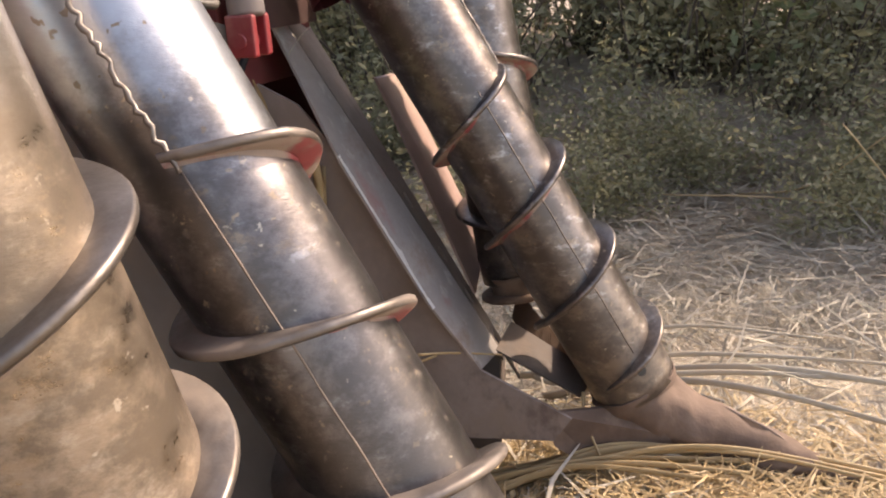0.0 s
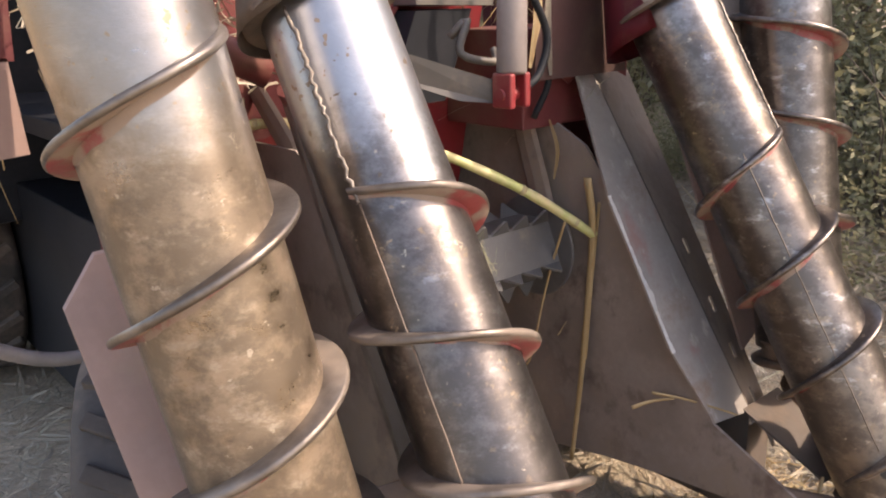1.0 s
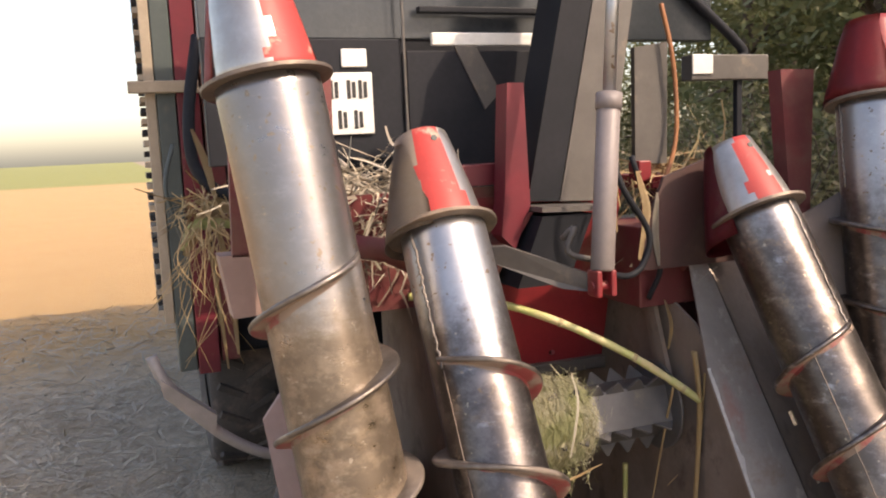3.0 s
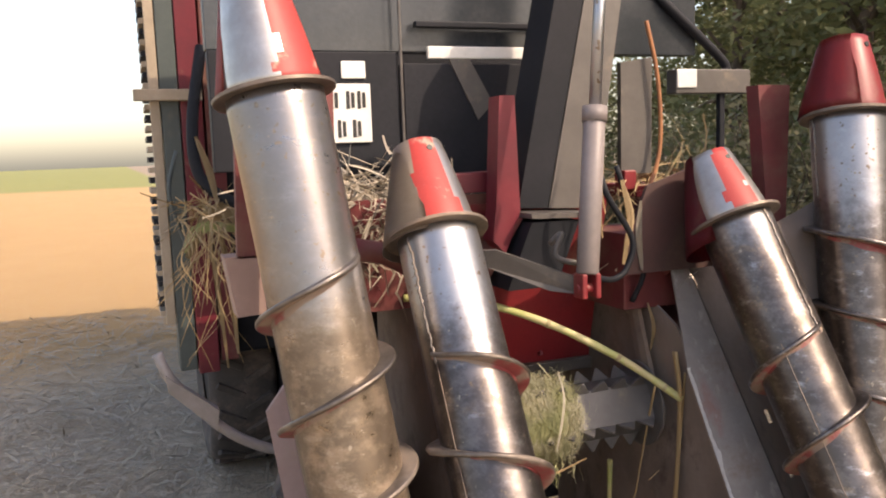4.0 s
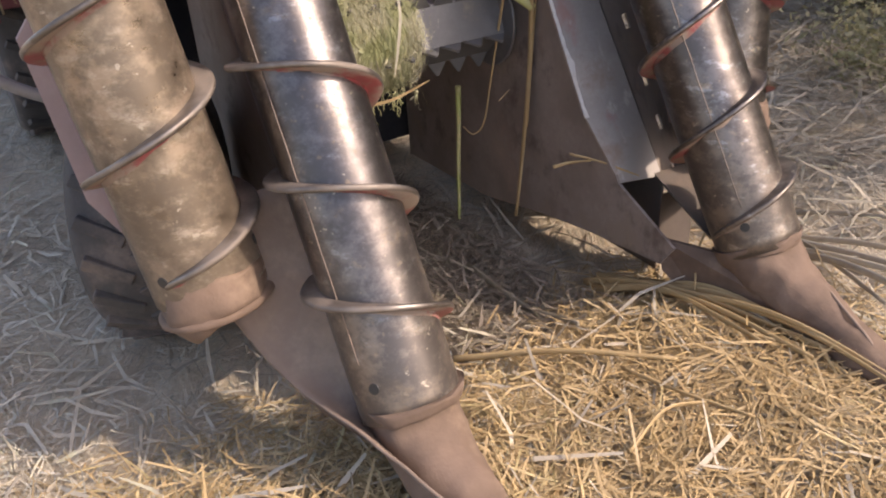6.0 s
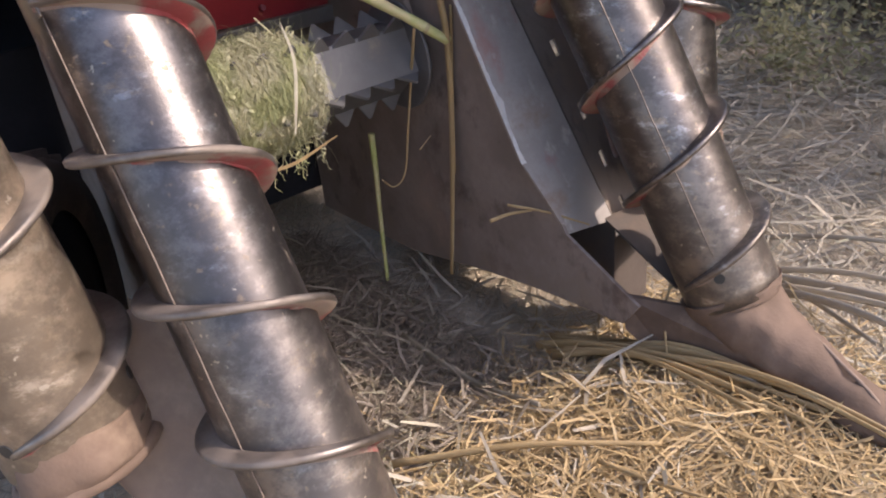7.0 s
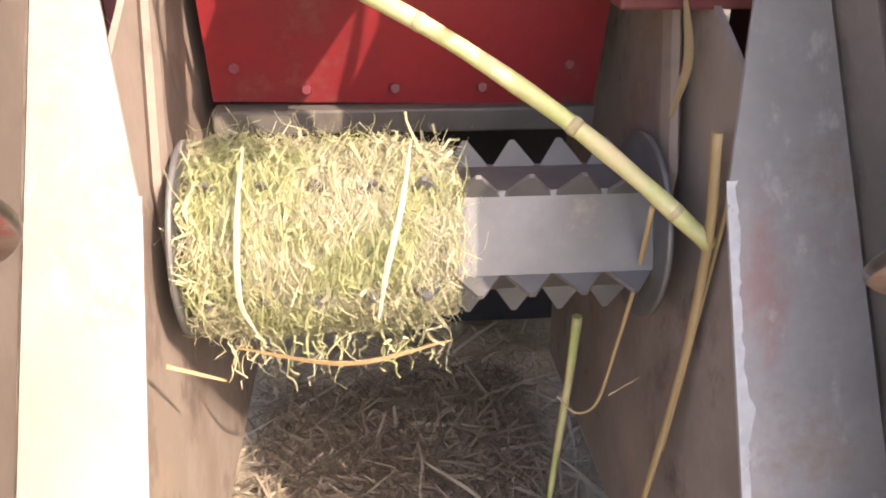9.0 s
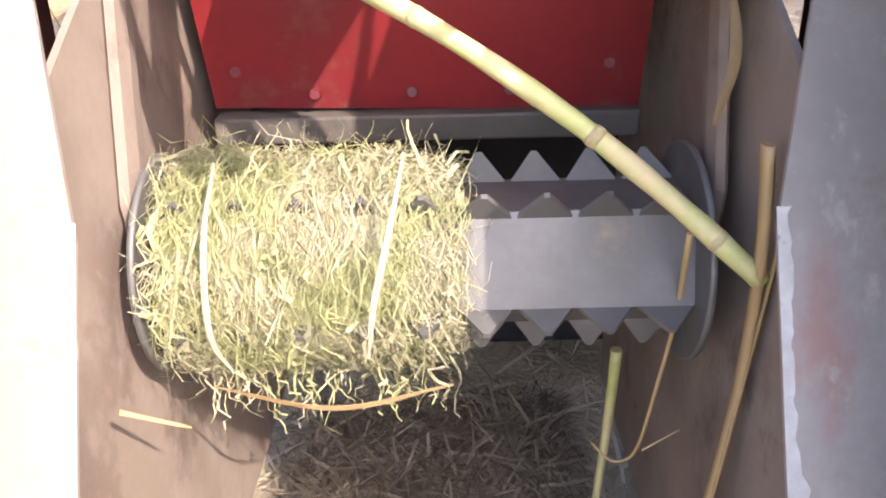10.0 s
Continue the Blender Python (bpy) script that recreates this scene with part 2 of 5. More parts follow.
CANE_RING = surface("cane_ring", (0.34, 0.27, 0.14), (0.46, 0.40, 0.22), (0.5, 0.7), 30)
CANE = surface("cane_skin", (0.42, 0.45, 0.16), (0.55, 0.48, 0.26), (0.35, 0.55), 12, 0.0, (0.55, 0.42, 0.25), (0.55, 0.7), 80, 0.1)


def straw_material(name, colours, trans=0.0, tint=None):
    m, nodes, links, bsdf = material(name)
    g = nodes.new("ShaderNodeNewGeometry")
    r = ramp(nodes, [(k / max(1, len(colours) - 1), c) for k, c in enumerate(colours)])
    links.new(g.outputs["Random Per Island"], r.inputs[0])
    co = nodes.new("ShaderNodeTexCoord").outputs["Object"]
    n = noise_tex(nodes, links, co, 40, 3)
    col = mix(nodes, links, n, r.outputs[0], tuple(0.8 * v for v in colours[0]))
    if tint:
        col = mix(nodes, links, ramp_out(nodes, links, noise_tex(nodes, links, co, tint[1], 4), 0.42, 0.6), col, tint[0])
    links.new(col, bsdf.inputs["Base Color"])
    bsdf.inputs["Roughness"].default_value = 0.6
    if trans:
        t = nodes.new("ShaderNodeBsdfTranslucent")
        links.new(col, t.inputs[0])
        ms = nodes.new("ShaderNodeMixShader")
        ms.inputs[0].default_value = trans
        links.new(bsdf.outputs[0], ms.inputs[1]), links.new(t.outputs[0], ms.inputs[2])
        links.new(ms.outputs[0], nodes["Material Output"].inputs[0])
    return m


STRAW = straw_material("dry_straw", [(0.42, 0.29, 0.14), (0.52, 0.38, 0.20), (0.27, 0.19, 0.10), (0.60, 0.47, 0.27), (0.34, 0.30, 0.13)], 0.0, ((0.36, 0.25, 0.12), 3))
STRAW_GREY = straw_material("weathered_straw", [(0.40, 0.35, 0.28), (0.52, 0.46, 0.36), (0.30, 0.255, 0.19), (0.62, 0.55, 0.43), (0.38, 0.38, 0.24)], 0.0, ((0.38, 0.32, 0.24), 5))
# Lighter copy of STRAW_GREY; the extra fill light is in the colour.
PALE_LITTER = straw_material("shade_lifted_litter", [(0.52, 0.47, 0.39), (0.63, 0.57, 0.47), (0.40, 0.355, 0.28), (0.70, 0.64, 0.54), (0.46, 0.46, 0.32)], 0.0, ((0.46, 0.41, 0.32), 5))
# Brown trash; the shade under the roller is darkened into its colour.
TRASH_DARK = straw_material("throat_shade_trash", [(0.20, 0.16, 0.12), (0.28, 0.23, 0.175), (0.13, 0.10, 0.08), (0.38, 0.32, 0.25), (0.20, 0.19, 0.11)])
FIBRE = straw_material("fresh_trash", [(0.39, 0.36, 0.22), (0.48, 0.44, 0.32), (0.25, 0.27, 0.12), (0.62, 0.59, 0.50), (0.33, 0.325, 0.15), (0.66, 0.63, 0.56)], 0.12, ((0.31, 0.32, 0.16), 11))
LITTER = straw_material("dull_litter", [(0.30, 0.26, 0.20), (0.39, 0.34, 0.26), (0.20, 0.17, 0.125), (0.48, 0.42, 0.33), (0.29, 0.29, 0.18)], 0.0, ((0.22, 0.185, 0.135), 4))
LEAF = straw_material("leaves", [(0.17, 0.20, 0.09), (0.26, 0.27, 0.13), (0.12, 0.145, 0.065), (0.31, 0.29, 0.16), (0.22, 0.235, 0.11)], 0.45)
LEAF_DULL = straw_material("dusty_leaves", [(0.26, 0.25, 0.14), (0.36, 0.32, 0.19), (0.20, 0.20, 0.11), (0.44, 0.38, 0.25), (0.30, 0.31, 0.15)], 0.45)
PALE_STRAW = straw_material("bleached_straw", [(0.58, 0.54, 0.44), (0.68, 0.64, 0.54)])
BARK = surface("bark", (0.14, 0.11, 0.085), (0.09, 0.07, 0.055), (0.8, 0.95), 12, fine=40, strength=0.6)


def ground_material():
    m, nodes, links, bsdf = material("stubble_soil")
    co = nodes.new("ShaderNodeTexCoord").outputs["Object"]
    big = noise_tex(nodes, links, co, 0.7, 5)
    mid = noise_tex(nodes, links, co, 6, 6, (1, 1, 1), 0.7)
    fine = noise_tex(nodes, links, co, 45, 5, (1, 2.5, 1), 0.75)
    near = mix(nodes, links, ramp_out(nodes, links, mid, 0.35, 0.65), (0.46, 0.375, 0.275), (0.60, 0.50, 0.375))
    near = mix(nodes, links, ramp_out(nodes, links, fine, 0.45, 0.7), near, (0.63, 0.54, 0.40))
    far = mix(nodes, links, big, (0.44, 0.25, 0.10), (0.52, 0.32, 0.14))
    far = mix(nodes, links, ramp_out(nodes, links, fine, 0.4, 0.7), far, (0.52, 0.37, 0.18))
    xyz = nodes.new("ShaderNodeSeparateXYZ")
    links.new(co, xyz.inputs[0])
    wob = nodes.new("ShaderNodeMath")
    wob.operation = "MULTIPLY_ADD"
    wob.inputs[1].default_value = 2.5
    links.new(big, wob.inputs[0]), links.new(xyz.outputs["Y"], wob.inputs[2])
    f = ramp_out(nodes, links, wob.outputs[0], 4.5, 7.0)
    col = mix(nodes, links, f, near, far)
    crop = mix(nodes, links, big, (0.20, 0.22, 0.07), (0.30, 0.29, 0.10))
    col = mix(nodes, links, ramp_out(nodes, links, wob.outputs[0], 52, 60), col, crop)
    side = nodes.new("ShaderNodeMath")
    side.operation = "MULTIPLY_ADD"
    side.inputs[1].default_value = 1.6
    links.new(mid, side.inputs[0]), links.new(xyz.outputs["X"], side.inputs[2])
    earth = mix(nodes, links, ramp_out(nodes, links, mid, 0.35, 0.65), (0.26, 0.195, 0.14), (0.36, 0.285, 0.205))
    col = mix(nodes, links, ramp_out(nodes, links, side.outputs[0], 2.2, 3.4), col, earth)
    links.new(col, bsdf.inputs["Base Color"])
    bsdf.inputs["Roughness"].default_value = 0.95
    bump(nodes, links, bsdf, fine, 0.9, 0.02)
    return m


SOIL = ground_material()


# ---- building helpers ----
def thing(name, at, label, category, group="", kind=""):
    ob = new(name)
    ob.location = at
    ob.empty_display_size = 0.1
    return tagged(ob, label, category, group, kind)


def base_of(ob):
    return Vector((0, 0, 0)) if ob.parent else ob.location.copy()


def part(name, bm, material, parent=None, label=""):
    me = bpy.data.meshes.new(name)
    bm.normal_update()
    bm.to_mesh(me)
    bm.free()
    for m in material if isinstance(material, (list, tuple)) else (material,):
        me.materials.append(m)
    ob = new(name, me)
    if parent:
        ob.parent = parent
        ob.matrix_parent_inverse = Matrix.Translation(-base_of(parent))
    if label:
        ob["label"] = label
    return ob


def solid(name, bm, material, label, category, group="", kind=""):
    return tagged(part(name, bm, material), label, category, group, kind)


def frame_of(d):
    d = d.normalized()
    u = d.cross(Vector((1, 0, 0)) if abs(d.x) < 0.9 else Vector((0, 1, 0))).normalized()
    return u, d.cross(u)


def sweep(bm, pts, radii, n=10, flat=1.0, smooth=True, slot=0):
    """A tube along points, with a radius at each; flat squashes it across."""
    pts = [Vector(p) for p in pts]
    radii = radii if isinstance(radii, (list, tuple)) else [radii] * len(pts)
    rings, u = [], None
    for i, p in enumerate(pts):
        d = (pts[min(i + 1, len(pts) - 1)] - pts[max(i - 1, 0)]).normalized()
        if u is None:
            u = frame_of(d)[0]
        u = (u - d * u.dot(d)).normalized()
        v = d.cross(u)
        rings.append([bm.verts.new(p + radii[i] * (math.cos(a) * u + flat * math.sin(a) * v)) for a in (2 * math.pi * k / n for k in range(n))])
    faces = []
    for a, b in zip(rings, rings[1:]):
        for k in range(n):
            faces.append(bm.faces.new((a[k], a[(k + 1) % n], b[(k + 1) % n], b[k])))
    for f in faces:
        f.smooth, f.material_index = smooth, slot
    bm.faces.new(rings[0][::-1]).material_index = slot
    bm.faces.new(rings[-1]).material_index = slot


def prism(bm, poly, out, slot=0):
    """A plate: the polygon pushed along out."""
    out = Vector(out)
    a = [bm.verts.new(Vector(p)) for p in poly]
    b = [bm.verts.new(Vector(p) + out) for p in poly]
    made = [bm.faces.new(a), bm.faces.new(b[::-1])]
    for k in range(len(a)):
        made.append(bm.faces.new((a[k], b[k], b[(k + 1) % len(a)], a[(k + 1) % len(a)])))
    for f in made:
        f.material_index = slot
    return a + b


def block(bm, lo, hi, bevel=0.004, m=None, slot=0):
    lo, hi = Vector(lo), Vector(hi)
    mat = Matrix.Translation((lo + hi) / 2) @ Matrix.Diagonal((*(hi - lo), 1))
    made = bmesh.ops.create_cube(bm, size=1, matrix=(m or Matrix()) @ mat)["verts"]
    faces = {f for v in made for f in v.link_faces}
    for f in faces:
        f.material_index = slot
    if bevel:
        edges = {e for v in made for e in v.link_edges}
        bmesh.ops.bevel(bm, geom=list(edges), offset=bevel, segments=2, affect="EDGES", profile=0.5)


def rounded(bm, offset=0.003, angle=40):
    edges = [e for e in bm.edges if len(e.link_faces) == 2 and e.calc_face_angle(0) > radians(angle)]
    bmesh.ops.recalc_face_normals(bm, faces=bm.faces[:])
    bmesh.ops.bevel(bm, geom=edges, offset=offset, segments=2, affect="EDGES", profile=0.5)
    return bm


def curve(points, n):
    """Smooth points through the given ones."""
    p = [Vector(q) for q in points]
    p = [2 * p[0] - p[1], *p, 2 * p[-1] - p[-2]]
    out = []
    for i in range(1, len(p) - 2):
        for k in range(n):
            t = k / n
            out.append(0.5 * (2 * p[i] + (p[i + 1] - p[i - 1]) * t + (2 * p[i - 1] - 5 * p[i] + 4 * p[i + 1] - p[i + 2]) * t * t + (3 * p[i] - p[i - 1] - 3 * p[i + 1] + p[i + 2]) * t ** 3))
    return out + [p[-2]]


# ---- ground ----
def smooth_step(a, b, v):
    t = min(1, max(0, (v - a) / (b - a)))
    return t * t * (3 - 2 * t)


def ground_height(x, y):
    near = 1 - smooth_step(6, 14, math.hypot(x, y))
    mound = 0.11 * (1 - smooth_step(-0.75, -0.15, y)) * (1 - smooth_step(1.1, 2.0, abs(x))) * smooth_step(-3.5, -1.5, y)
    lump = 0.035 * noise.noise((x * 1.6, y * 1.6, 3)) + 0.018 * noise.noise((x * 5, y * 5, 9)) + 0.007 * noise.noise((x * 17, y * 17, 5))
    bank = 0.55 * smooth_step(2.6, 5.5, x) * (1 - smooth_step(9, 16, x)) * (1 - smooth_step(6, 12, y))
    return near * (lump + mound) + bank - 0.03


def axis_steps(near, step, far):
    out, v, s = [], 0.0, step
    while v < far:
        out.append(v)
        if v > near:
            s *= 1.35
        v += s
    return [-v for v in out[:0:-1]] + out


bm = bmesh.new()
xs = axis_steps(3.2, 0.06, 900)
rows = [[bm.verts.new((x, y, ground_height(x, y))) for x in xs] for y in xs]
for a, b in zip(rows, rows[1:]):
    for k in range(len(xs) - 1):
        bm.faces.new((a[k], a[k + 1], b[k + 1], b[k])).smooth = True
solid("ground", bm, SOIL, "tan harvested field with trampled straw and soil", "ground", kind="structure")


# ---- augers ----
def auger(name_label, foot, top, collar_z, cap_z, r, hand, pitch, level, steel, cap_mat, seam=None, skirt=None, flight_top=1.0, zones=(), group="crop divider augers"):
    """A crop divider scroll: tube, spiral flight, collar and tapered cap, from foot to the collar's height."""
    foot, top = Vector(foot), Vector(top)
    d = (top - foot).normalized()
    e1 = (Vector((-0.35, -1, 0)) - d * Vector((-0.35, -1, 0)).dot(d)).normalized()
    e2 = d.cross(e1)
    def at(z):
        return foot + d * ((z - foot.z) / d.z)
    def ring(p, rad, a):
        return p + rad * (math.cos(a) * e1 + math.sin(a) * e2)
    root = thing("auger", foot, name_label, "auger", group)
    bm = bmesh.new()
    zs = [foot.z + (collar_z - foot.z) * k / 40 for k in range(41)]
    dents = lambda z, a: 1 + 0.006 * noise.noise((math.cos(a) * 2, math.sin(a) * 2, z * 7))
    rings = [[bm.verts.new(ring(at(z), r * dents(z, a), a)) for a in (2 * math.pi * k / 48 for k in range(48))] for z in zs]
    for a, b in zip(rings, rings[1:]):
        for k in range(48):
            bm.faces.new((a[k], a[(k + 1) % 48], b[(k + 1) % 48], b[k])).smooth = True
    bm.faces.new(rings[0][::-1]), bm.faces.new(rings[-1])
    tube = part("tube", bm, steel, root)
    if seam is not None:
        bm = bmesh.new()
        rng = random.Random(5)
        z0, z1 = seam[1], seam[2]
        pts = [ring(at(z0 + (z1 - z0) * k / 46), r + 0.001, seam[0] + rng.uniform(-0.035, 0.035)) for k in range(47)]
        sweep(bm, pts, [rng.uniform(0.0022, 0.0042) for _ in pts], 6)
        part("weld_seam", bm, WORN_EDGE, root, "rough raised weld bead")
        if len(seam) > 3:
            bm = bmesh.new()
            pts = [ring(at(foot.z + 0.1 + (seam[1] - foot.z - 0.1) * k / 40), r + 0.0006, seam[3] + 0.012 * noise.noise((k * 0.3, 1, 2))) for k in range(41)]
            sweep(bm, pts, [0.0013 + 0.0006 * noise.noise((k * 0.9, 3, 7)) for k in range(41)], 6)
            part("lap_seam", bm, COLLAR_STEEL, root, "thin lap joint along the tube")
    bm = bmesh.new()
    z0, z1 = foot.z + 0.05, flight_top
    steps = int((z1 - z0) / pitch * 44)
    prev = None
    for k in range(steps + 1):
        z = z0 + (z1 - z0) * k / steps
        a = hand * 2 * math.pi * (z - level) / pitch
        h = 0.031 * min(1, k / 8, (steps - k) / 8) + 0.002
        h *= 1 + 0.05 * noise.noise((z * 11, 2, 3))
        p = at(z)
        cur = [bm.verts.new(ring(p + d * dz, r + dr, a)) for dr, dz in ((-0.004, 0.007), (h - 0.003, 0.006), (h, 0.003), (h, -0.003), (h - 0.003, -0.006), (-0.004, -0.007))]
        if prev:
            for j in range(5):
                f = bm.faces.new((prev[j], prev[j + 1], cur[j + 1], cur[j]))
                f.smooth, f.material_index = True, 1 if j == 4 else 0
        prev = cur
    bmesh.ops.recalc_face_normals(bm, faces=bm.faces[:])
    part("flight", bm, [WORN_EDGE if steel is not STEEL_DARK else STEEL_DARK, FLIGHT_RED], root, "spiral steel flight with worn rim and red underside")
    bm = bmesh.new()
    prev = None
    for k in range(steps + 1):
        z = z0 + (z1 - z0) * k / steps
        a = hand * 2 * math.pi * (z - level) / pitch
        w = 0.006 + 0.020 * noise.noise((z * 9, 4, 1)) + 0.009 * noise.noise((z * 60, 4, 1))
        p = at(z) - d * 0.005
        cur = [bm.verts.new(ring(p, r * dents(z, a) + 0.0012, a)), bm.verts.new(ring(p - d * max(0.002, w), r * dents(z, a) + 0.0008, a))] if w > 0.003 else None
        if prev and cur:
            bm.faces.new((prev[0], prev[1], cur[1], cur[0])).smooth = True
        prev = cur
    part("paint_residue", bm, FLIGHT_RED, root, "red paint left under the flight")
    bm = bmesh.new()
    c = at(collar_z)
    sweep(bm, [c - d * 0.005, c - d * 0.0035, c + d * 0.0035, c + d * 0.005], [r + 0.024, r + 0.027, r + 0.027, r + 0.024], 48, 1.0, False)
    part("collar", bm, COLLAR_STEEL, root, "thin brown steel collar ring")
    bm = bmesh.new()
    t = at(cap_z)
    n = 12
    sweep(bm, [c + (t - c) * k / n for k in range(n + 1)] + [t + d * 0.004], [r * (1.0 - 0.36 * (k / n) ** 1.3) for k in range(n + 1)] + [r * 0.5], 40)
    for f in bm.faces:
        q = f.calc_center_median()
        o = q - at(q.z)
        a = math.atan2(o.dot(e2), o.dot(e1)) + 0.22 * noise.noise(q * 13) + 0.12 * noise.noise(q * 45)
        for lo, hi, slot in zones:
            if lo < a < hi:
                f.material_index = slot
    part("cap", bm, [cap_mat, CAP_STEEL, CAP_TAN, RED_WORN], root, "tapered cap with chipped red paint")
    bm = bmesh.new()
    sweep(bm, [ring(at(cap_z - 0.03), r * 0.6, 0.45), ring(at(cap_z - 0.03), r * 0.735, 0.45)], 0.0075, 12)
    part("bolt_hole", bm, INK, root, "dark round hole near the cap's top")
    for k in range(3):
        p = ring(at(foot.z + 0.06), r - 0.006, k * 2.1 - 0.56)
        o = (p - at(foot.z + 0.06)).normalized()
        bm = bmesh.new()
        sweep(bm, [p, p + o * 0.0075], 0.0105, 12)
        part("bolt_hole", bm, INK, root, "dark round bolt hole")
    if skirt:
        toward, flare, z_lo, z_hi, smat = skirt
        bm = bmesh.new()
        rows_ = []
        for i in range(9):
            v = i / 8
            z = z_lo + (z_hi - z_lo) * v
            rc = r * (1.06 - 0.42 * v)
            row = []
            for k in range(25):
                a = toward - 1.75 + 3.5 * k / 24
                row.append(bm.verts.new(ring(at(z), rc + flare * (1 - v) ** 0.8 * max(0, math.cos((a - toward) * 0.9)) ** 1.2, a)))
            rows_.append(row)
        for a, b in zip(rows_, rows_[1:]):
            for k in range(24):
                bm.faces.new((a[k], a[k + 1], b[k + 1], b[k])).smooth = True
        bmesh.ops.solidify(bm, geom=bm.faces[:], thickness=0.004)
        part("hood", bm, smat, root, "flared red sheet hood round the cap")
    return root, at, ring, d, e1, e2


L_IN = ((-0.4355, -0.731, 0.255), (-0.445, -0.176, 1.263))
L_OUT = ((-0.676, -0.413, 0.445), (-0.808, -0.192, 1.59))
R_IN = ((0.498, -0.722, 0.268), (0.4195, -0.187, 1.241))
R_OUT = ((0.682, -0.42, 0.445), (0.8, -0.205, 1.52))
auger("polished steel scroll tube with red-tipped cap", *L_IN, 1.263, 1.466, 0.096, -1, 0.184, 0.617, STEEL_BRIGHT, CAP_PAINT, (-0.75, 0.99, 1.25, -0.72), (-1.9, 0.035, 1.25, 1.46, CAP_TAN), 1.01, ((-4, -0.25, 2), (-0.25, 0.75, 3), (0.75, 4, 1)))
auger("dusty brown steel scroll tube with wide flights", *L_OUT, 1.59, 1.83, 0.105, 1, 0.221, 0.735, STEEL_DUSTY, CAP_PAINT, None, (-2.75, 0.045, 1.59, 1.83, PINK_RED), 1.23, ((-4, 0.3, 1), (0.3, 4, 3)))
auger("dark blotched steel scroll tube with red hood", *R_IN, 1.241, 1.414, 0.096, 1, 0.187, 0.55, STEEL_DARK, CAP_PAINT, (0.62, 0.93, 1.235, -0.5), (-2.75, 0.075, 1.2, 1.42, RED_SHADED), 0.95, ((-4, -1.15, 3), (-1.15, -0.25, 1), (-0.25, 0.5, 3), (0.5, 4, 1)))
auger("dark steel scroll tube with all-red cap", *R_OUT, 1.515, 1.73, 0.1, -1, 0.2, 0.75, STEEL_DARK, RED, (-1.55, 1.29, 1.51), (-1.9, 0.025, 1.52, 1.73, RED), 1.30)


# ---- crop dividers ----
def lumpy(bm, amount, scale):
    """Caked mud: the surface pushed in and out."""
    for v in bm.verts:
        p = v.co * scale
        v.co += amount * Vector((noise.noise(p), noise.noise(p + Vector((5, 0, 0))), noise.noise(p + Vector((0, 7, 0)))))


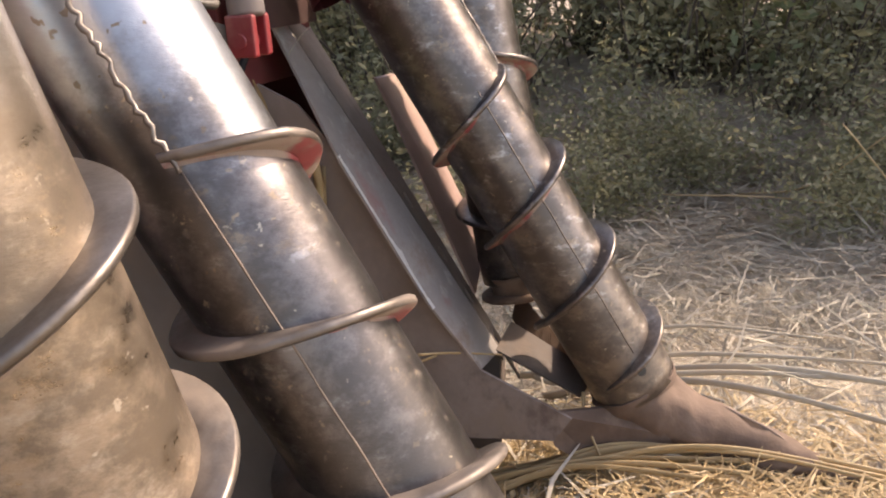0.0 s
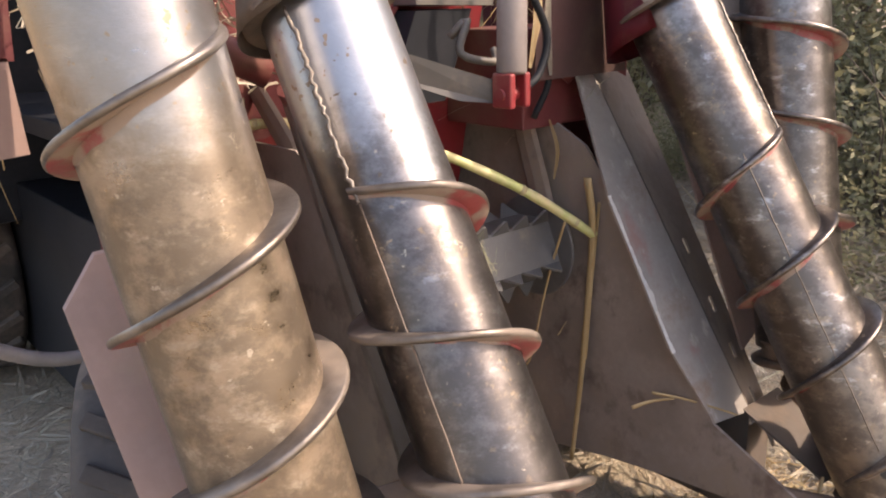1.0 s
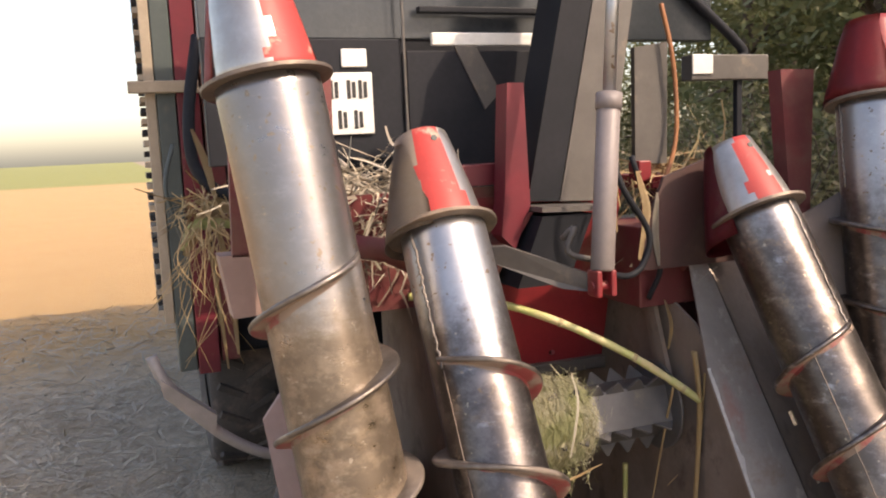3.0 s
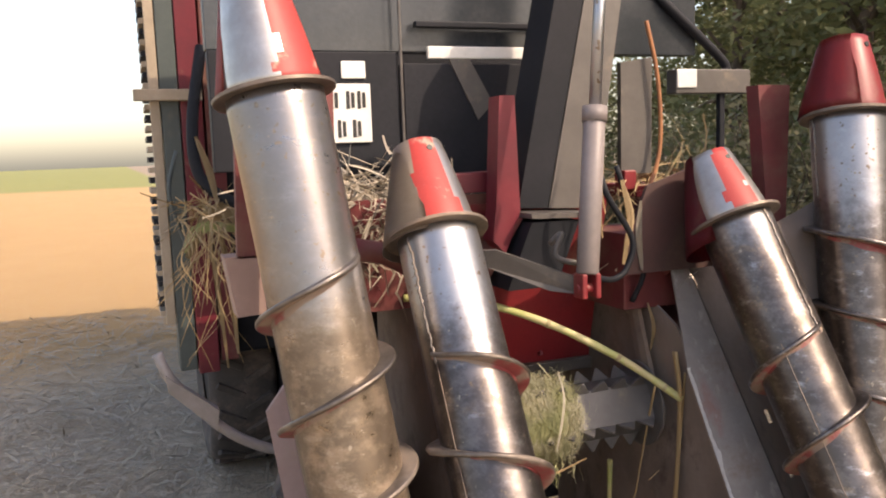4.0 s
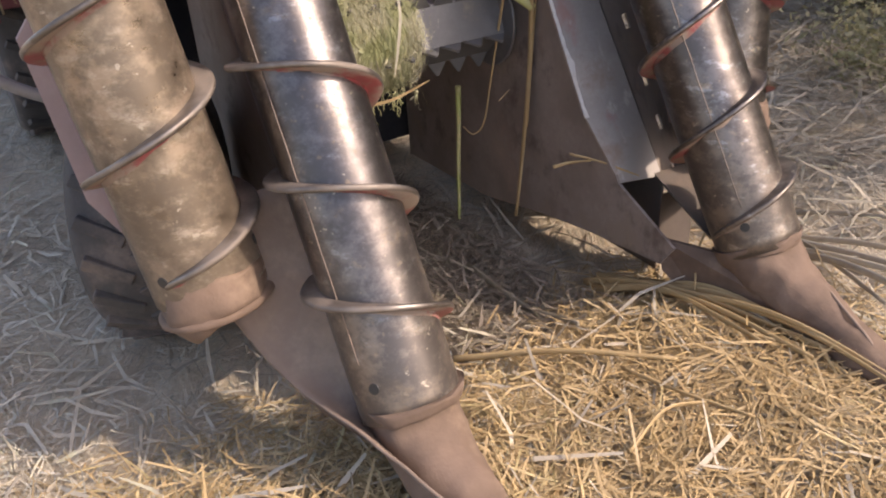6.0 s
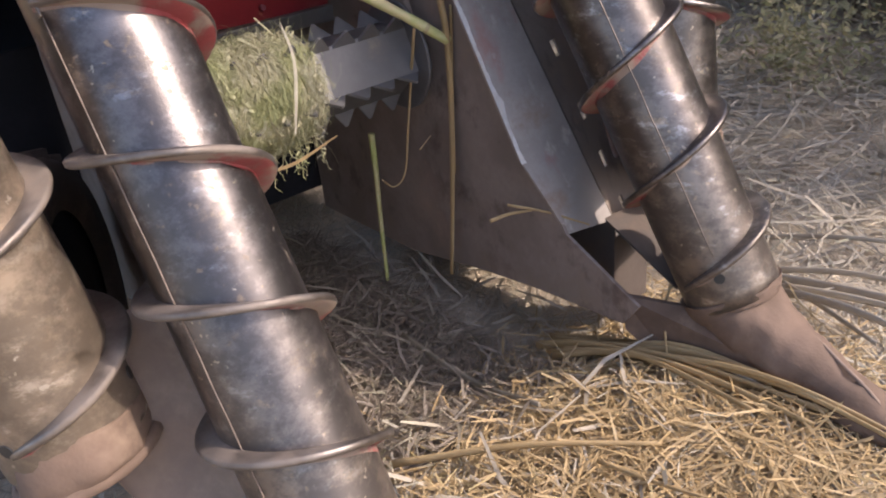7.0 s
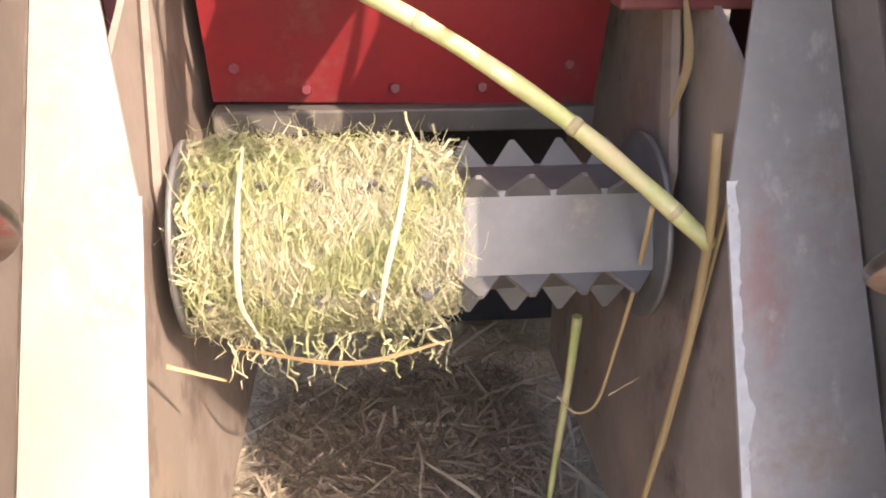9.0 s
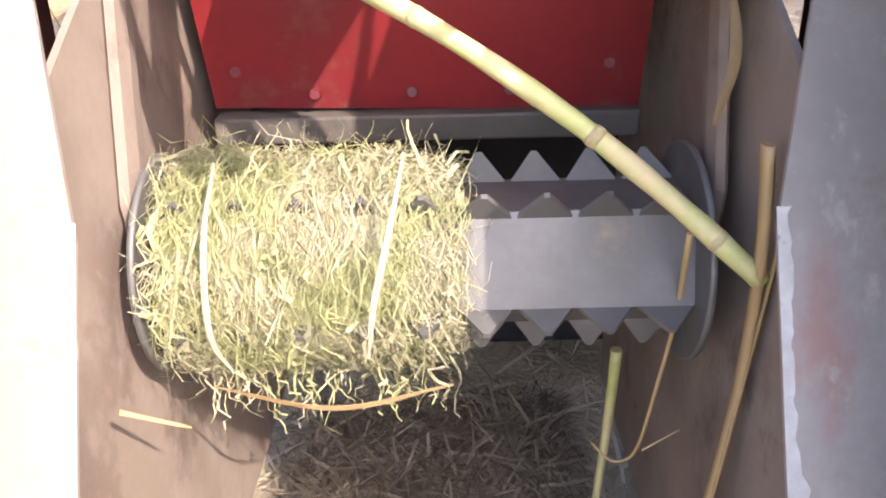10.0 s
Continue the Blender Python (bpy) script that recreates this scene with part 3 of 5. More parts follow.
def divider(s, inner, outer):
    fi, fo = Vector(inner[0]), Vector(outer[0])
    root = thing("crop_divider", (s * 0.45, -0.6, 0.05), "brown steel crop divider with shoe, plates and red hood", "crop divider", "crop dividers")
    X = lambda x, y, z: (s * x, y, z)
    k_in, k_top, k_up, k_low, wall = (0.312, 0.378, 0.43, 0.492, 0.350) if s > 0 else (0.294, 0.352, 0.392, 0.43, 0.335)
    P = lambda x, z: (s * x, -0.129 + 0.575 * (z - 0.815), z)
    bm = bmesh.new()
    prism(bm, [P(k_top, 1.11), P(k_up, 1.12), P(k_low, 0.33), P(wall + 0.006, 0.345), P(k_in, 0.515), P(k_in, 0.815)], (0, 0.005, -0.003))
    # ragged near-white strip along the plate's inner edge
    rim = bmesh.new()
    prev = None
    for k in range(61):
        z = 0.83 - 0.33 * k / 60
        w = 0.009 + 0.015 * max(0, noise.noise((z * 17, s * 3, 1))) + 0.005 * noise.noise((z * 75, s * 3, 5))
        x0, x1 = s * (k_in - 0.001), s * (k_in + w)
        lift = Vector((0, -0.87, 0.5)) * 0.0012
        cur = [rim.verts.new(Vector(P(s * x0, z)) + lift), rim.verts.new(Vector(P(s * x1, z)) + lift)]
        if prev:
            rim.faces.new((prev[0], prev[1], cur[1], cur[0]))
        prev = cur
    bmesh.ops.solidify(rim, geom=rim.faces[:], thickness=0.0015)
    part("pale_rim", rim, PLATE_RIM, root, "ragged near-white rim along the plate's inner edge")
    part("front_plate", rounded(bm, 0.0015), STEEL_PLATE, root, "sloping worn steel front plate")
    bm = bmesh.new()
    prism(bm, [P(k_up + 0.001, 1.122), P(k_low + 0.001, 0.33), (s * (k_low + 0.001), -0.39, 0.322), (s * (k_up + 0.001), 0.065, 1.114)], (s * 0.003, 0, 0))
    part("plate_lip", bm, WORN_EDGE, root, "folded bright plate edge")
    # dark web from the plate's edge to behind the scrolls, with a row of slots
    if s > 0:
        def W(u, z):
            x0 = k_up + (k_low - k_up) * (1.12 - z) / 0.79 + 0.006
            x = x0 + (0.64 - x0) * u
            return (s * x, -0.129 + 0.575 * (z - 0.815) + 0.012 + 0.05 * u, z)
        bm = bmesh.new()
        across, down = [0, 0.43, 0.56, 1], [1.12]
        for z in (0.67, 0.535, 0.43, 0.33):
            down += [z + 0.017, z - 0.017]
        down += [0.30, 0.22]
        knot = [[bm.verts.new(W(u, z)) for u in across] for z in down]
        for k in range(len(down) - 1):
            for j in range(3):
                if not (j == 1 and k % 2 == 1 and k < 8) and not (j == 0 and k == len(down) - 2):
                    bm.faces.new((knot[k][j], knot[k][j + 1], knot[k + 1][j + 1], knot[k + 1][j]))
        bmesh.ops.recalc_face_normals(bm, faces=bm.faces[:])
        bmesh.ops.solidify(bm, geom=bm.faces[:], thickness=0.005)
        part("slotted_web", bm, RUST_PLATE, root, "dark brown web sheet with a row of slots")
        # Added dark fillers: close the view to lit ground below the plate.
        bm = bmesh.new()
        prism(bm, [P(0.47, 0.34), P(0.63, 0.34), X(0.60, -0.62, 0.235), X(0.48, -0.60, 0.235)], (0, 0.004, -0.004))
        block(bm, (0.505, -0.40, 0.04), (0.512, 0.5, 0.335), 0.002)
        block(bm, (0.514, -0.375, 0.04), (0.66, -0.369, 0.25), 0.002)
        part("toe_shade_filler", bm, SHADE_SHEET, root, "dark filler sheets added for the shade between plate and nose")
    else:
        # Added flange, coloured dark in place of the shaded gap between the scrolls.
        bm = bmesh.new()
        hi, lo = Vector(P(k_up + 0.005, 1.11)), Vector(P(k_low + 0.005, 0.25))
        out = Vector((0, -0.87, 0.5)) * 0.13
        prism(bm, [hi, lo, lo + out, hi + out], (s * 0.004, 0, 0))
        part("shade_flange", bm, SHADE_SHEET, root, "dark flange added for the shaded recess along the plate edge")
    bm = bmesh.new()
    prism(bm, [X(wall, -0.122, 0.81), X(wall, -0.296, 0.515), X(wall, -0.40, 0.345), X(wall, -0.60, 0.25), X(wall, -0.56, 0.19), X(wall, -0.3, 0.165), X(wall, -0.1, 0.135), X(wall, 0.2, 0.075), X(wall, 0.7, 0.05), X(wall, 0.7, 1.0), X(wall, 0.12, 1.0), X(wall, -0.02, 0.93)], (s * 0.008, 0, 0))
    part("throat_wall", rounded(bm, 0.002), RUST_PLATE, root, "dark dusty steel throat wall")
    bm = bmesh.new()
    prism(bm, [X(0.795, -0.07, 0.935), X(0.853, -0.09, 0.87), X(0.828, -0.23, 0.59), X(0.752, -0.30, 0.467), X(0.6, -0.32, 0.42), X(0.6, -0.10, 0.95)], (0, 0.008, 0.003))
    part("side_plate", rounded(bm, 0.002), PINK_PLATE, root, "brown outer side plate with cut corner")
    bm = bmesh.new()
    prism(bm, [X(0.60, 0.12, 1.35), X(0.60, 0.02, 0.75), X(0.58, 0.0, 0.55), X(0.58, 0.5, 0.45), X(0.60, 0.6, 1.35)], (s * 0.02, 0, 0))
    part("web_plate", rounded(bm, 0.002), DARK_RED, root, "dark red plate behind the scrolls")
    bm = bmesh.new()
    prism(bm, [X(0.66, -0.06, 1.12), X(0.72, -0.06, 1.12), X(0.76, -0.03, 1.62), X(0.64, -0.03, 1.62)], (0, 0.05, 0))
    part("backing_plate", rounded(bm, 0.002), DARK_RED, root, "dark red backing plate of the outer scroll")
    bm = bmesh.new()
    sweep(bm, [X(0.43, 0.03, 1.16), X(0.5, 0.06, 1.2), X(0.6, 0.1, 1.22)], 0.03, 8)
    sweep(bm, [X(0.36, 0.06, 1.08), X(0.40, 0.03, 1.13)], 0.02, 8)
    part("cross_strut", bm, DARK_RED, root)
    # nose and shoe
    bm = bmesh.new()
    d = (Vector(inner[1]) - fi).normalized()
    pts = [fi + d * 0.02, fi - d * 0.02, fi + Vector((0, -0.06, -0.055)), fi + Vector((0, -0.16, -0.09)), fi + Vector((s * -0.005, -0.27, -0.12)), fi + Vector((s * -0.008, -0.36, -0.145)), fi + Vector((s * -0.01, -0.40, -0.16))]
    sweep(bm, curve(pts, 8), [0.09 * (1 - k / 48) ** 0.75 + 0.012 for k in range(49)], 36)
    lumpy(bm, 0.004, 45)
    for v in bm.verts:
        v.co += 0.013 * Vector((noise.noise(v.co * 14), noise.noise(v.co * 14 + Vector((5, 0, 0))), noise.noise(v.co * 14 + Vector((0, 7, 0)))))
    part("nose", bm, MUDDY, root, "mud-caked tapered nose")
    # sheet between the two scrolls, drawn down to the toe, with a turned-down skirt
    d1, d2 = (Vector(inner[1]) - fi).normalized(), (Vector(outer[1]) - fo).normalized()
    back = Vector((0, 0.05, 0))
    edge_a = curve([fo + d2 * 0.9 + back, fo + d2 * 0.3 + back, fo + back * 0.4, fo + Vector((s * -0.066, -0.157, -0.16)), fo + Vector((s * -0.126, -0.357, -0.185)), fo + Vector((s * -0.196, -0.577, -0.235)), fi + Vector((s * -0.004, -0.385, -0.155))], 8)
    edge_b = curve([fi + d1 * 1.04 + back, fi + d1 * 0.55 + back, fi + d1 * 0.28 + back * 0.7, fi + d1 * 0.08 + back * 0.2, fi + Vector((0, -0.13, -0.08)), fi + Vector((0, -0.27, -0.12)), fi + Vector((s * -0.01, -0.38, -0.15))], 8)
    def run(first, last):
        bm = bmesh.new()
        rows_ = [[bm.verts.new(edge_a[i].lerp(edge_b[i], k / 10) + Vector((0, 0.02, -0.02)) * math.sin(math.pi * k / 10)) for k in range(11)] for i in range(first, last)]
        for ra, rb in zip(rows_, rows_[1:]):
            for k in range(10):
                bm.faces.new((ra[k], ra[k + 1], rb[k + 1], rb[k])).smooth = True
        lumpy(bm, 0.004, 14)
        bmesh.ops.recalc_face_normals(bm, faces=bm.faces[:])
        bmesh.ops.solidify(bm, geom=bm.faces[:], thickness=0.006)
        return bm
    part("toe_sheet", run(11 if s < 0 else 22, 49), DUSTY_BROWN, root, "dusty brown sheet sweeping down to the toe")
    if s > 0:
        # Keeps sun off the front plate; its dark tone stands in for shade.
        part("back_sheet", run(0, 17), SHADE_SHEET, root, "sheet behind the scrolls, darkened for the shade there")
    bm = bmesh.new()
    low = edge_a[17:]
    top_row = [bm.verts.new(p + Vector((s * -0.006, 0.004, -0.002))) for p in low]
    foot_row = [bm.verts.new(p + Vector((s * -0.03, 0.02, -0.075 * (1 - 0.6 * k / len(low))))) for k, p in enumerate(low)]
    for k in range(len(low) - 1):
        bm.faces.new((top_row[k], top_row[k + 1], foot_row[k + 1], foot_row[k])).smooth = True
    bmesh.ops.solidify(bm, geom=bm.faces[:], thickness=0.006)
    part("toe_skirt", bm, MUDDY, root, "muddy turned-down skirt of the toe sheet")
    bm = bmesh.new()
    prism(bm, [X(0.36, -0.56, 0.17), X(0.36, -0.54, 0.25), X(0.43, -0.70, 0.25), X(0.455, -0.9, 0.17), X(0.475, -1.08, 0.11), X(0.475, -1.05, 0.03), X(0.42, -0.7, 0.05)], (s * 0.012, 0, 0))
    part("inner_skirt", rounded(bm, 0.003), MUDDY, root, "muddy skid plate under the nose")
    bm = bmesh.new()
    pts = curve([fo + Vector((0, 0, 0.03)), fo + Vector((0, -0.02, -0.03)), fo + Vector((s * -0.005, -0.025, -0.045)), fo + Vector((s * -0.008, -0.03, -0.055))], 8)
    sweep(bm, pts, [0.1 - 0.05 * smooth_step(0.25, 1.0, k / (len(pts) - 1)) for k in range(len(pts))], 30)
    lumpy(bm, 0.009, 16)
    lumpy(bm, 0.004, 45)
    lip = bmesh.new()
    sweep(lip, [fo - d2 * 0.045, fo - d2 * 0.04, fo - d2 * 0.03, fo - d2 * 0.025], [0.105, 0.112, 0.112, 0.104], 28)
    part("foot_lip", lip, MUDDY, root, "dusty lip at the scroll's foot")
    part("foot", bm, MUDDY, root, "dusty foot under the outer scroll")
    return root


divider(-1, L_IN, L_OUT)
divider(1, R_IN, R_OUT)


# ---- knockdown roller ----
def roller():
    root = thing("toothed_roller", (0, 0.1, 0.672), "grey steel toothed roller between the dividers", "roller")
    c = Vector((0, 0.1, 0.672))
    bm = bmesh.new()
    corner = [Vector((0, math.cos(radians(50 + 72 * k)), math.sin(radians(50 + 72 * k)))) * 0.092 for k in range(5)]
    prism(bm, [c + Vector((-0.3, 0, 0)) + q for q in corner], (0.6, 0, 0))
    rounded(bm, 0.004)
    part("drum", bm, ROLLER_STEEL, root, "grey faceted drum")
    for k in range(5):
        a = radians(50 + 72 * k)
        o, t = Vector((0, math.cos(a), math.sin(a))), Vector((0, -math.sin(a), math.cos(a)))
        poly, n = [], 9
        w = 0.6 / n
        poly.append(c + Vector((-0.3, 0, 0)) + o * 0.07)
        for j in range(n):
            x, tip = -0.3 + j * w, 0.127 + 0.002 * noise.noise((j * 3.1, k * 7.7, 0))
            poly += [c + Vector((x + w * 0.02, 0, 0)) + o * 0.084, c + Vector((x + w * 0.46, 0, 0)) + o * tip, c + Vector((x + w * 0.56, 0, 0)) + o * tip]
        poly += [c + Vector((0.3, 0, 0)) + o * 0.089, c + Vector((0.3, 0, 0)) + o * 0.07]
        bm = bmesh.new()
        prism(bm, poly, t * 0.006)
        part("toothed_blade", bm, ROLLER_STEEL, root, "saw-toothed steel blade")
    for s in (-1, 1):
        bm = bmesh.new()
        sweep(bm, [c + Vector((s * 0.299, 0, 0)), c + Vector((s * 0.3, 0, 0)), c + Vector((s * 0.306, 0, 0)), c + Vector((s * 0.307, 0, 0))], [0.127, 0.13, 0.13, 0.127], 48)
        part("end_flange", bm, ROLLER_STEEL, root, "round end flange")
        bm = bmesh.new()
        sweep(bm, [c + Vector((s * 0.305, 0, 0)), c + Vector((s * 0.33, 0, 0))], 0.04, 20)
        part("bearing", bm, RUST_PLATE, root)
        bm = bmesh.new()
        sweep(bm, [(s * 0.328, 0.1, 0.66), (s * 0.328, 0.09, 0.76), (s * 0.328, 0.17, 1.0), (s * 0.328, 0.3, 1.12)], [0.035, 0.04, 0.036, 0.03], 8, 0.25, False)
        part("arm", bm, RUST_PLATE, root, "flat swing arm")


roller()

# trash wound round the roller
rng = random.Random(11)
bm = bmesh.new()


def fibre(bm, pts, w, rng):
    side = Vector((rng.uniform(-1, 1), rng.uniform(-1, 1), rng.uniform(-1, 1))).normalized()
    prev = None
    for i, p in enumerate(pts):
        d = (pts[min(i + 1, len(pts) - 1)] - pts[max(i - 1, 0)])
        o = d.cross(side).normalized() * w * (1 - 0.6 * i / len(pts))
        cur = [bm.verts.new(p - o), bm.verts.new(p + o)]
        if prev:
            bm.faces.new((prev[0], prev[1], cur[1], cur[0]))
        prev = cur


C = Vector((0, 0.1, 0.672))
for k in range(12500):
    x = rng.uniform(-0.285, 0.04) if rng.random() < 0.8 else rng.uniform(-0.29, -0.12)
    a, span = rng.uniform(0, 6.283), rng.uniform(0.15, 1.1) * rng.choice((-1, 1))
    edge = 1 - 0.5 * smooth_step(-0.05, 0.05, x)
    rad = 0.09 + rng.random() ** 1.3 * 0.04 * edge
    dx, dr = rng.gauss(0, 0.016), rng.uniform(-0.012, 0.012)
    if rng.random() < 0.10:
        dr = rng.uniform(0.015, 0.05)
    f1, f2 = rng.uniform(3, 12), rng.uniform(0, 6.28)
    pts = []
    for j in range(7):
        t = j / 6
        q = rad + dr * t * t + 0.007 * math.sin(f1 * t + f2)
        pts.append(C + Vector((x + dx * t + 0.010 * math.sin(f1 * 0.8 * t + k), q * math.cos(a + span * t), q * math.sin(a + span * t))))
    fibre(bm, pts, rng.uniform(0.0003, 0.0010) if rng.random() < 0.97 else rng.uniform(0.002, 0.004), rng)
for k in range(60):
    x, n = rng.uniform(-0.27, 0.03), rng.randrange(4, 9)
    p = C + Vector((x, rng.uniform(-0.11, -0.04), -0.09 - 0.02 * rng.random()))
    pts = [p]
    for j in range(n):
        pts.append(pts[-1] + Vector((rng.gauss(0, 0.007), rng.gauss(0, 0.005), -rng.uniform(0.002, 0.016))))
    fibre(bm, pts, rng.uniform(0.0008, 0.002), rng)
for k in range(16):
    p = C + Vector((rng.uniform(-0.27, 0.05), rng.uniform(-0.10, -0.03), -0.10))
    pts, lean = [p], rng.gauss(0, 0.25)
    for j in range(9):
        pts.append(pts[-1] + Vector((0.009 * lean + rng.gauss(0, 0.0035), rng.gauss(0, 0.003), -rng.uniform(0.004, 0.013))))
    fibre(bm, pts, rng.uniform(0.0007, 0.0018), rng)
solid("wound_trash", bm, FIBRE, "yellow-green shredded cane leaves wound round the roller", "crop trash", kind="stuff")
bm = bmesh.new()
sweep(bm, [C + Vector((x, 0, 0)) for x in (-0.292, -0.28, -0.2, -0.1, -0.02, 0.02)], [0.090, 0.106, 0.112, 0.109, 0.103, 0.088], 32)
bmesh.ops.subdivide_edges(bm, edges=bm.edges[:], cuts=2, use_grid_fill=True)
for v in bm.verts:
    o = Vector((0, v.co.y - 0.1, v.co.z - 0.672))
    v.co += o.normalized() * 0.016 * noise.noise(v.co * 34)
solid("trash_mat", bm, FIBRE, "dense mat of green crop trash on the roller", "crop trash", kind="stuff")

# ---- cane stalk and hanging straws ----
bm = bmesh.new()
pts = curve([(-0.38, 0.29, 1.035), (-0.30, 0.255, 1.037), (-0.15, 0.183, 1.008), (0.0, 0.108, 0.95), (0.15, 0.032, 0.865), (0.25, -0.019, 0.793), (0.337, -0.063, 0.721)], 8)
sweep(bm, pts, [0.0112 + 0.0006 * math.sin(k * 0.9) for k in range(len(pts))], 14)
stalk = thing("cane_stalk", pts[len(pts) // 2], "pale green cane stalk with ringed joints", "cane stalk")
part("stem", bm, CANE, stalk)
for k in range(4, len(pts) - 1, 10):
    d = (pts[k + 1] - pts[k]).normalized()
    bm = bmesh.new()
    sweep(bm, [pts[k] - d * 0.007, pts[k] - d * 0.002, pts[k] + d * 0.002, pts[k] + d * 0.006], [0.0113, 0.0124, 0.0122, 0.0112], 14)
    part("joint", bm, CANE_RING, stalk, "brownish ringed joint")


def stem(name, pts, r, mat, label, flat=0.5):
    bm = bmesh.new()
    q = curve(pts, 6)
    sweep(bm, q, [r * (1 - 0.5 * k / len(q)) for k in range(len(q))], 6, flat)
    return solid(name, bm, mat, label, "straw", "hanging straws")


stem("straw", [(0.325, -0.05, 0.86), (0.331, -0.063, 0.74), (0.335, -0.05, 0.55), (0.316, -0.045, 0.32), (0.298, -0.036, 0.119)], 0.0125, STRAW, "long tan leaf sheath hanging by the throat wall")
stem("straw", [(0.345, -0.07, 0.80), (0.338, -0.06, 0.62), (0.325, -0.055, 0.4)], 0.005, STRAW, "thin tan leaf strip beside the cane end")
stem("cane_shoot", [(0.262, 0.20, 0.46), (0.258, 0.2, 0.33), (0.25, 0.2, 0.18), (0.24, 0.19, 0.03)], 0.009, CANE, "short green stalk stuck in the ground", 1.0)
stem("wire_straw", [(0.27, -0.03, 0.76), (0.285, 0.03, 0.62), (0.282, 0.06, 0.5), (0.27, 0.08, 0.38), (0.245, 0.1, 0.345), (0.215, 0.105, 0.375)], 0.0035, STRAW, "thin curled pale straw like a hook", 1.0)
stem("straw", [(0.273, -0.237, 0.354), (0.31, -0.26, 0.365), (0.345, -0.3, 0.375)], 0.005, STRAW, "pale twig lying on the plate edge")
stem("straw", [(0.300, -0.27, 0.395), (0.345, -0.34, 0.385), (0.378, -0.441, 0.375)], 0.004, STRAW, "thin twig caught on the plate")
stem("straw", [(0.245, -0.034, 0.483), (0.29, -0.02, 0.50)], 0.003, STRAW, "short straw bit on the wall")
stem("straw", [(-0.298, -0.123, 0.625), (-0.24, -0.1, 0.585)], 0.0035, STRAW, "pale straw stuck to the dusty throat wall")
stem("straw", [(0.44, -0.61, 0.27), (0.41, -0.62, 0.22), (0.37, -0.66, 0.15), (0.35, -0.68, 0.1)], 0.004, STRAW, "bent straw hanging at the shoe")

# ---- harvester front ----
def harvester():
    root = thing("cane_harvester", (0, 1.5, 0.0), "red cane harvester front with black cab panels", "harvester")

    def box(name, lo, hi, mat, label="", bevel=0.004):
        bm = bmesh.new()
        block(bm, lo, hi, bevel)
        return part(name, bm, mat, root, label)

    def plate(name, poly, out, mat, label=""):
        bm = bmesh.new()
        prism(bm, poly, out)
        return part(name, rounded(bm, 0.002), mat, root, label)

    def pipe(name, pts, r, mat, label="", n=6):
        bm = bmesh.new()
        sweep(bm, curve(pts, n), r, 12)
        return part(name, bm, mat, root, label)

    plate("front_panel", [(-0.31, 0.40, 0.765), (0.31, 0.40, 0.75), (0.31, 0.27, 1.30), (-0.31, 0.27, 1.30)], (0, 0.012, 0), RED, "red sheet panel behind the roller")
    box("lower_rail", (-0.31, 0.375, 0.715), (0.31, 0.42, 0.755), GREY, "grey rail under the red panel")
    for x, z in ((-0.16, 0.785), (-0.02, 0.785), (0.12, 0.785), (0.26, 0.82), (-0.27, 0.82)):
        bm = bmesh.new()
        sweep(bm, [(x, 0.395, z), (x, 0.38, z + 0.003)], [0.009, 0.008], 6, 1.0, False)
        part("bolt_head", bm, RED_SHADED, root)
    box("cross_bar", (-0.235, 0.25, 1.335), (-0.07, 0.33, 1.395), RED_SHADED, "red cross bar")
    plate("apron", [(-0.62, 0.27, 1.33), (-0.07, 0.27, 1.33), (-0.10, 0.30, 1.12), (-0.30, 0.31, 1.0), (-0.62, 0.31, 1.0)], (0, 0.02, 0), DARK_RED, "dark red apron panel")
    plate("bracket", [(-0.118, 0.15, 1.61), (-0.07, 0.15, 1.61), (-0.06, 0.15, 1.28), (-0.11, 0.15, 1.16), (-0.15, 0.15, 1.2), (-0.137, 0.15, 1.3)], (0, 0.07, 0), RED_SHADED, "red upright bracket")
    box("cab_panel", (-0.86, 0.6, 1.42), (-0.265, 0.66, 1.785), BLACK, "black lower cab panel")
    box("door_panel", (-0.245, 0.6, 1.36), (0.30, 0.66, 1.75), BLACK, "black lower door panel")
    box("white_trim", (-0.16, 0.593, 1.765), (0.285, 0.61, 1.805), WHITE, "dusty white trim strip")
    plate("sticker", [(-0.086, 0.594, 1.765), (-0.012, 0.594, 1.765), (0.071, 0.594, 1.617), (0.014, 0.594, 1.563)], (0, 0.006, 0), GREY, "slanted pale grey stripe")
    pipe("cab_post", [(-0.255, 0.592, 1.15), (-0.255, 0.592, 1.9), (-0.255, 0.592, 2.7)], 0.005, GREY, "thin grey cab post")
    box("windscreen", (-0.86, 0.64, 1.79), (0.95, 0.70, 2.7), GLASS_DARK, "dark dusty cab glass")
    box("wiper_rail", (-0.2, 0.59, 1.865), (0.3, 0.62, 1.885), BLACK)
    box("warning_plate", (-0.455, 0.592, 1.70), (-0.375, 0.599, 1.755), WHITE, "small white plate")
    plate("dark_guard", [(-0.042, 0.2, 1.285), (0.056, 0.2, 1.28), (0.235, 0.2, 2.1), (0.14, 0.2, 2.1)], (0, 0.15, 0), BLACK, "black leaning guard")
    plate("grey_guard", [(0.058, 0.196, 1.28), (0.214, 0.196, 1.272), (0.355, 0.196, 2.1), (0.237, 0.196, 2.1)], (0, 0.15, 0), GREY, "grey leaning guard plate")
    plate("ledge", [(-0.06, 0.08, 1.262), (0.155, 0.08, 1.254), (0.17, 0.45, 1.254), (-0.06, 0.45, 1.262)], (0, 0, 0.014), GREY, "dusty ledge")
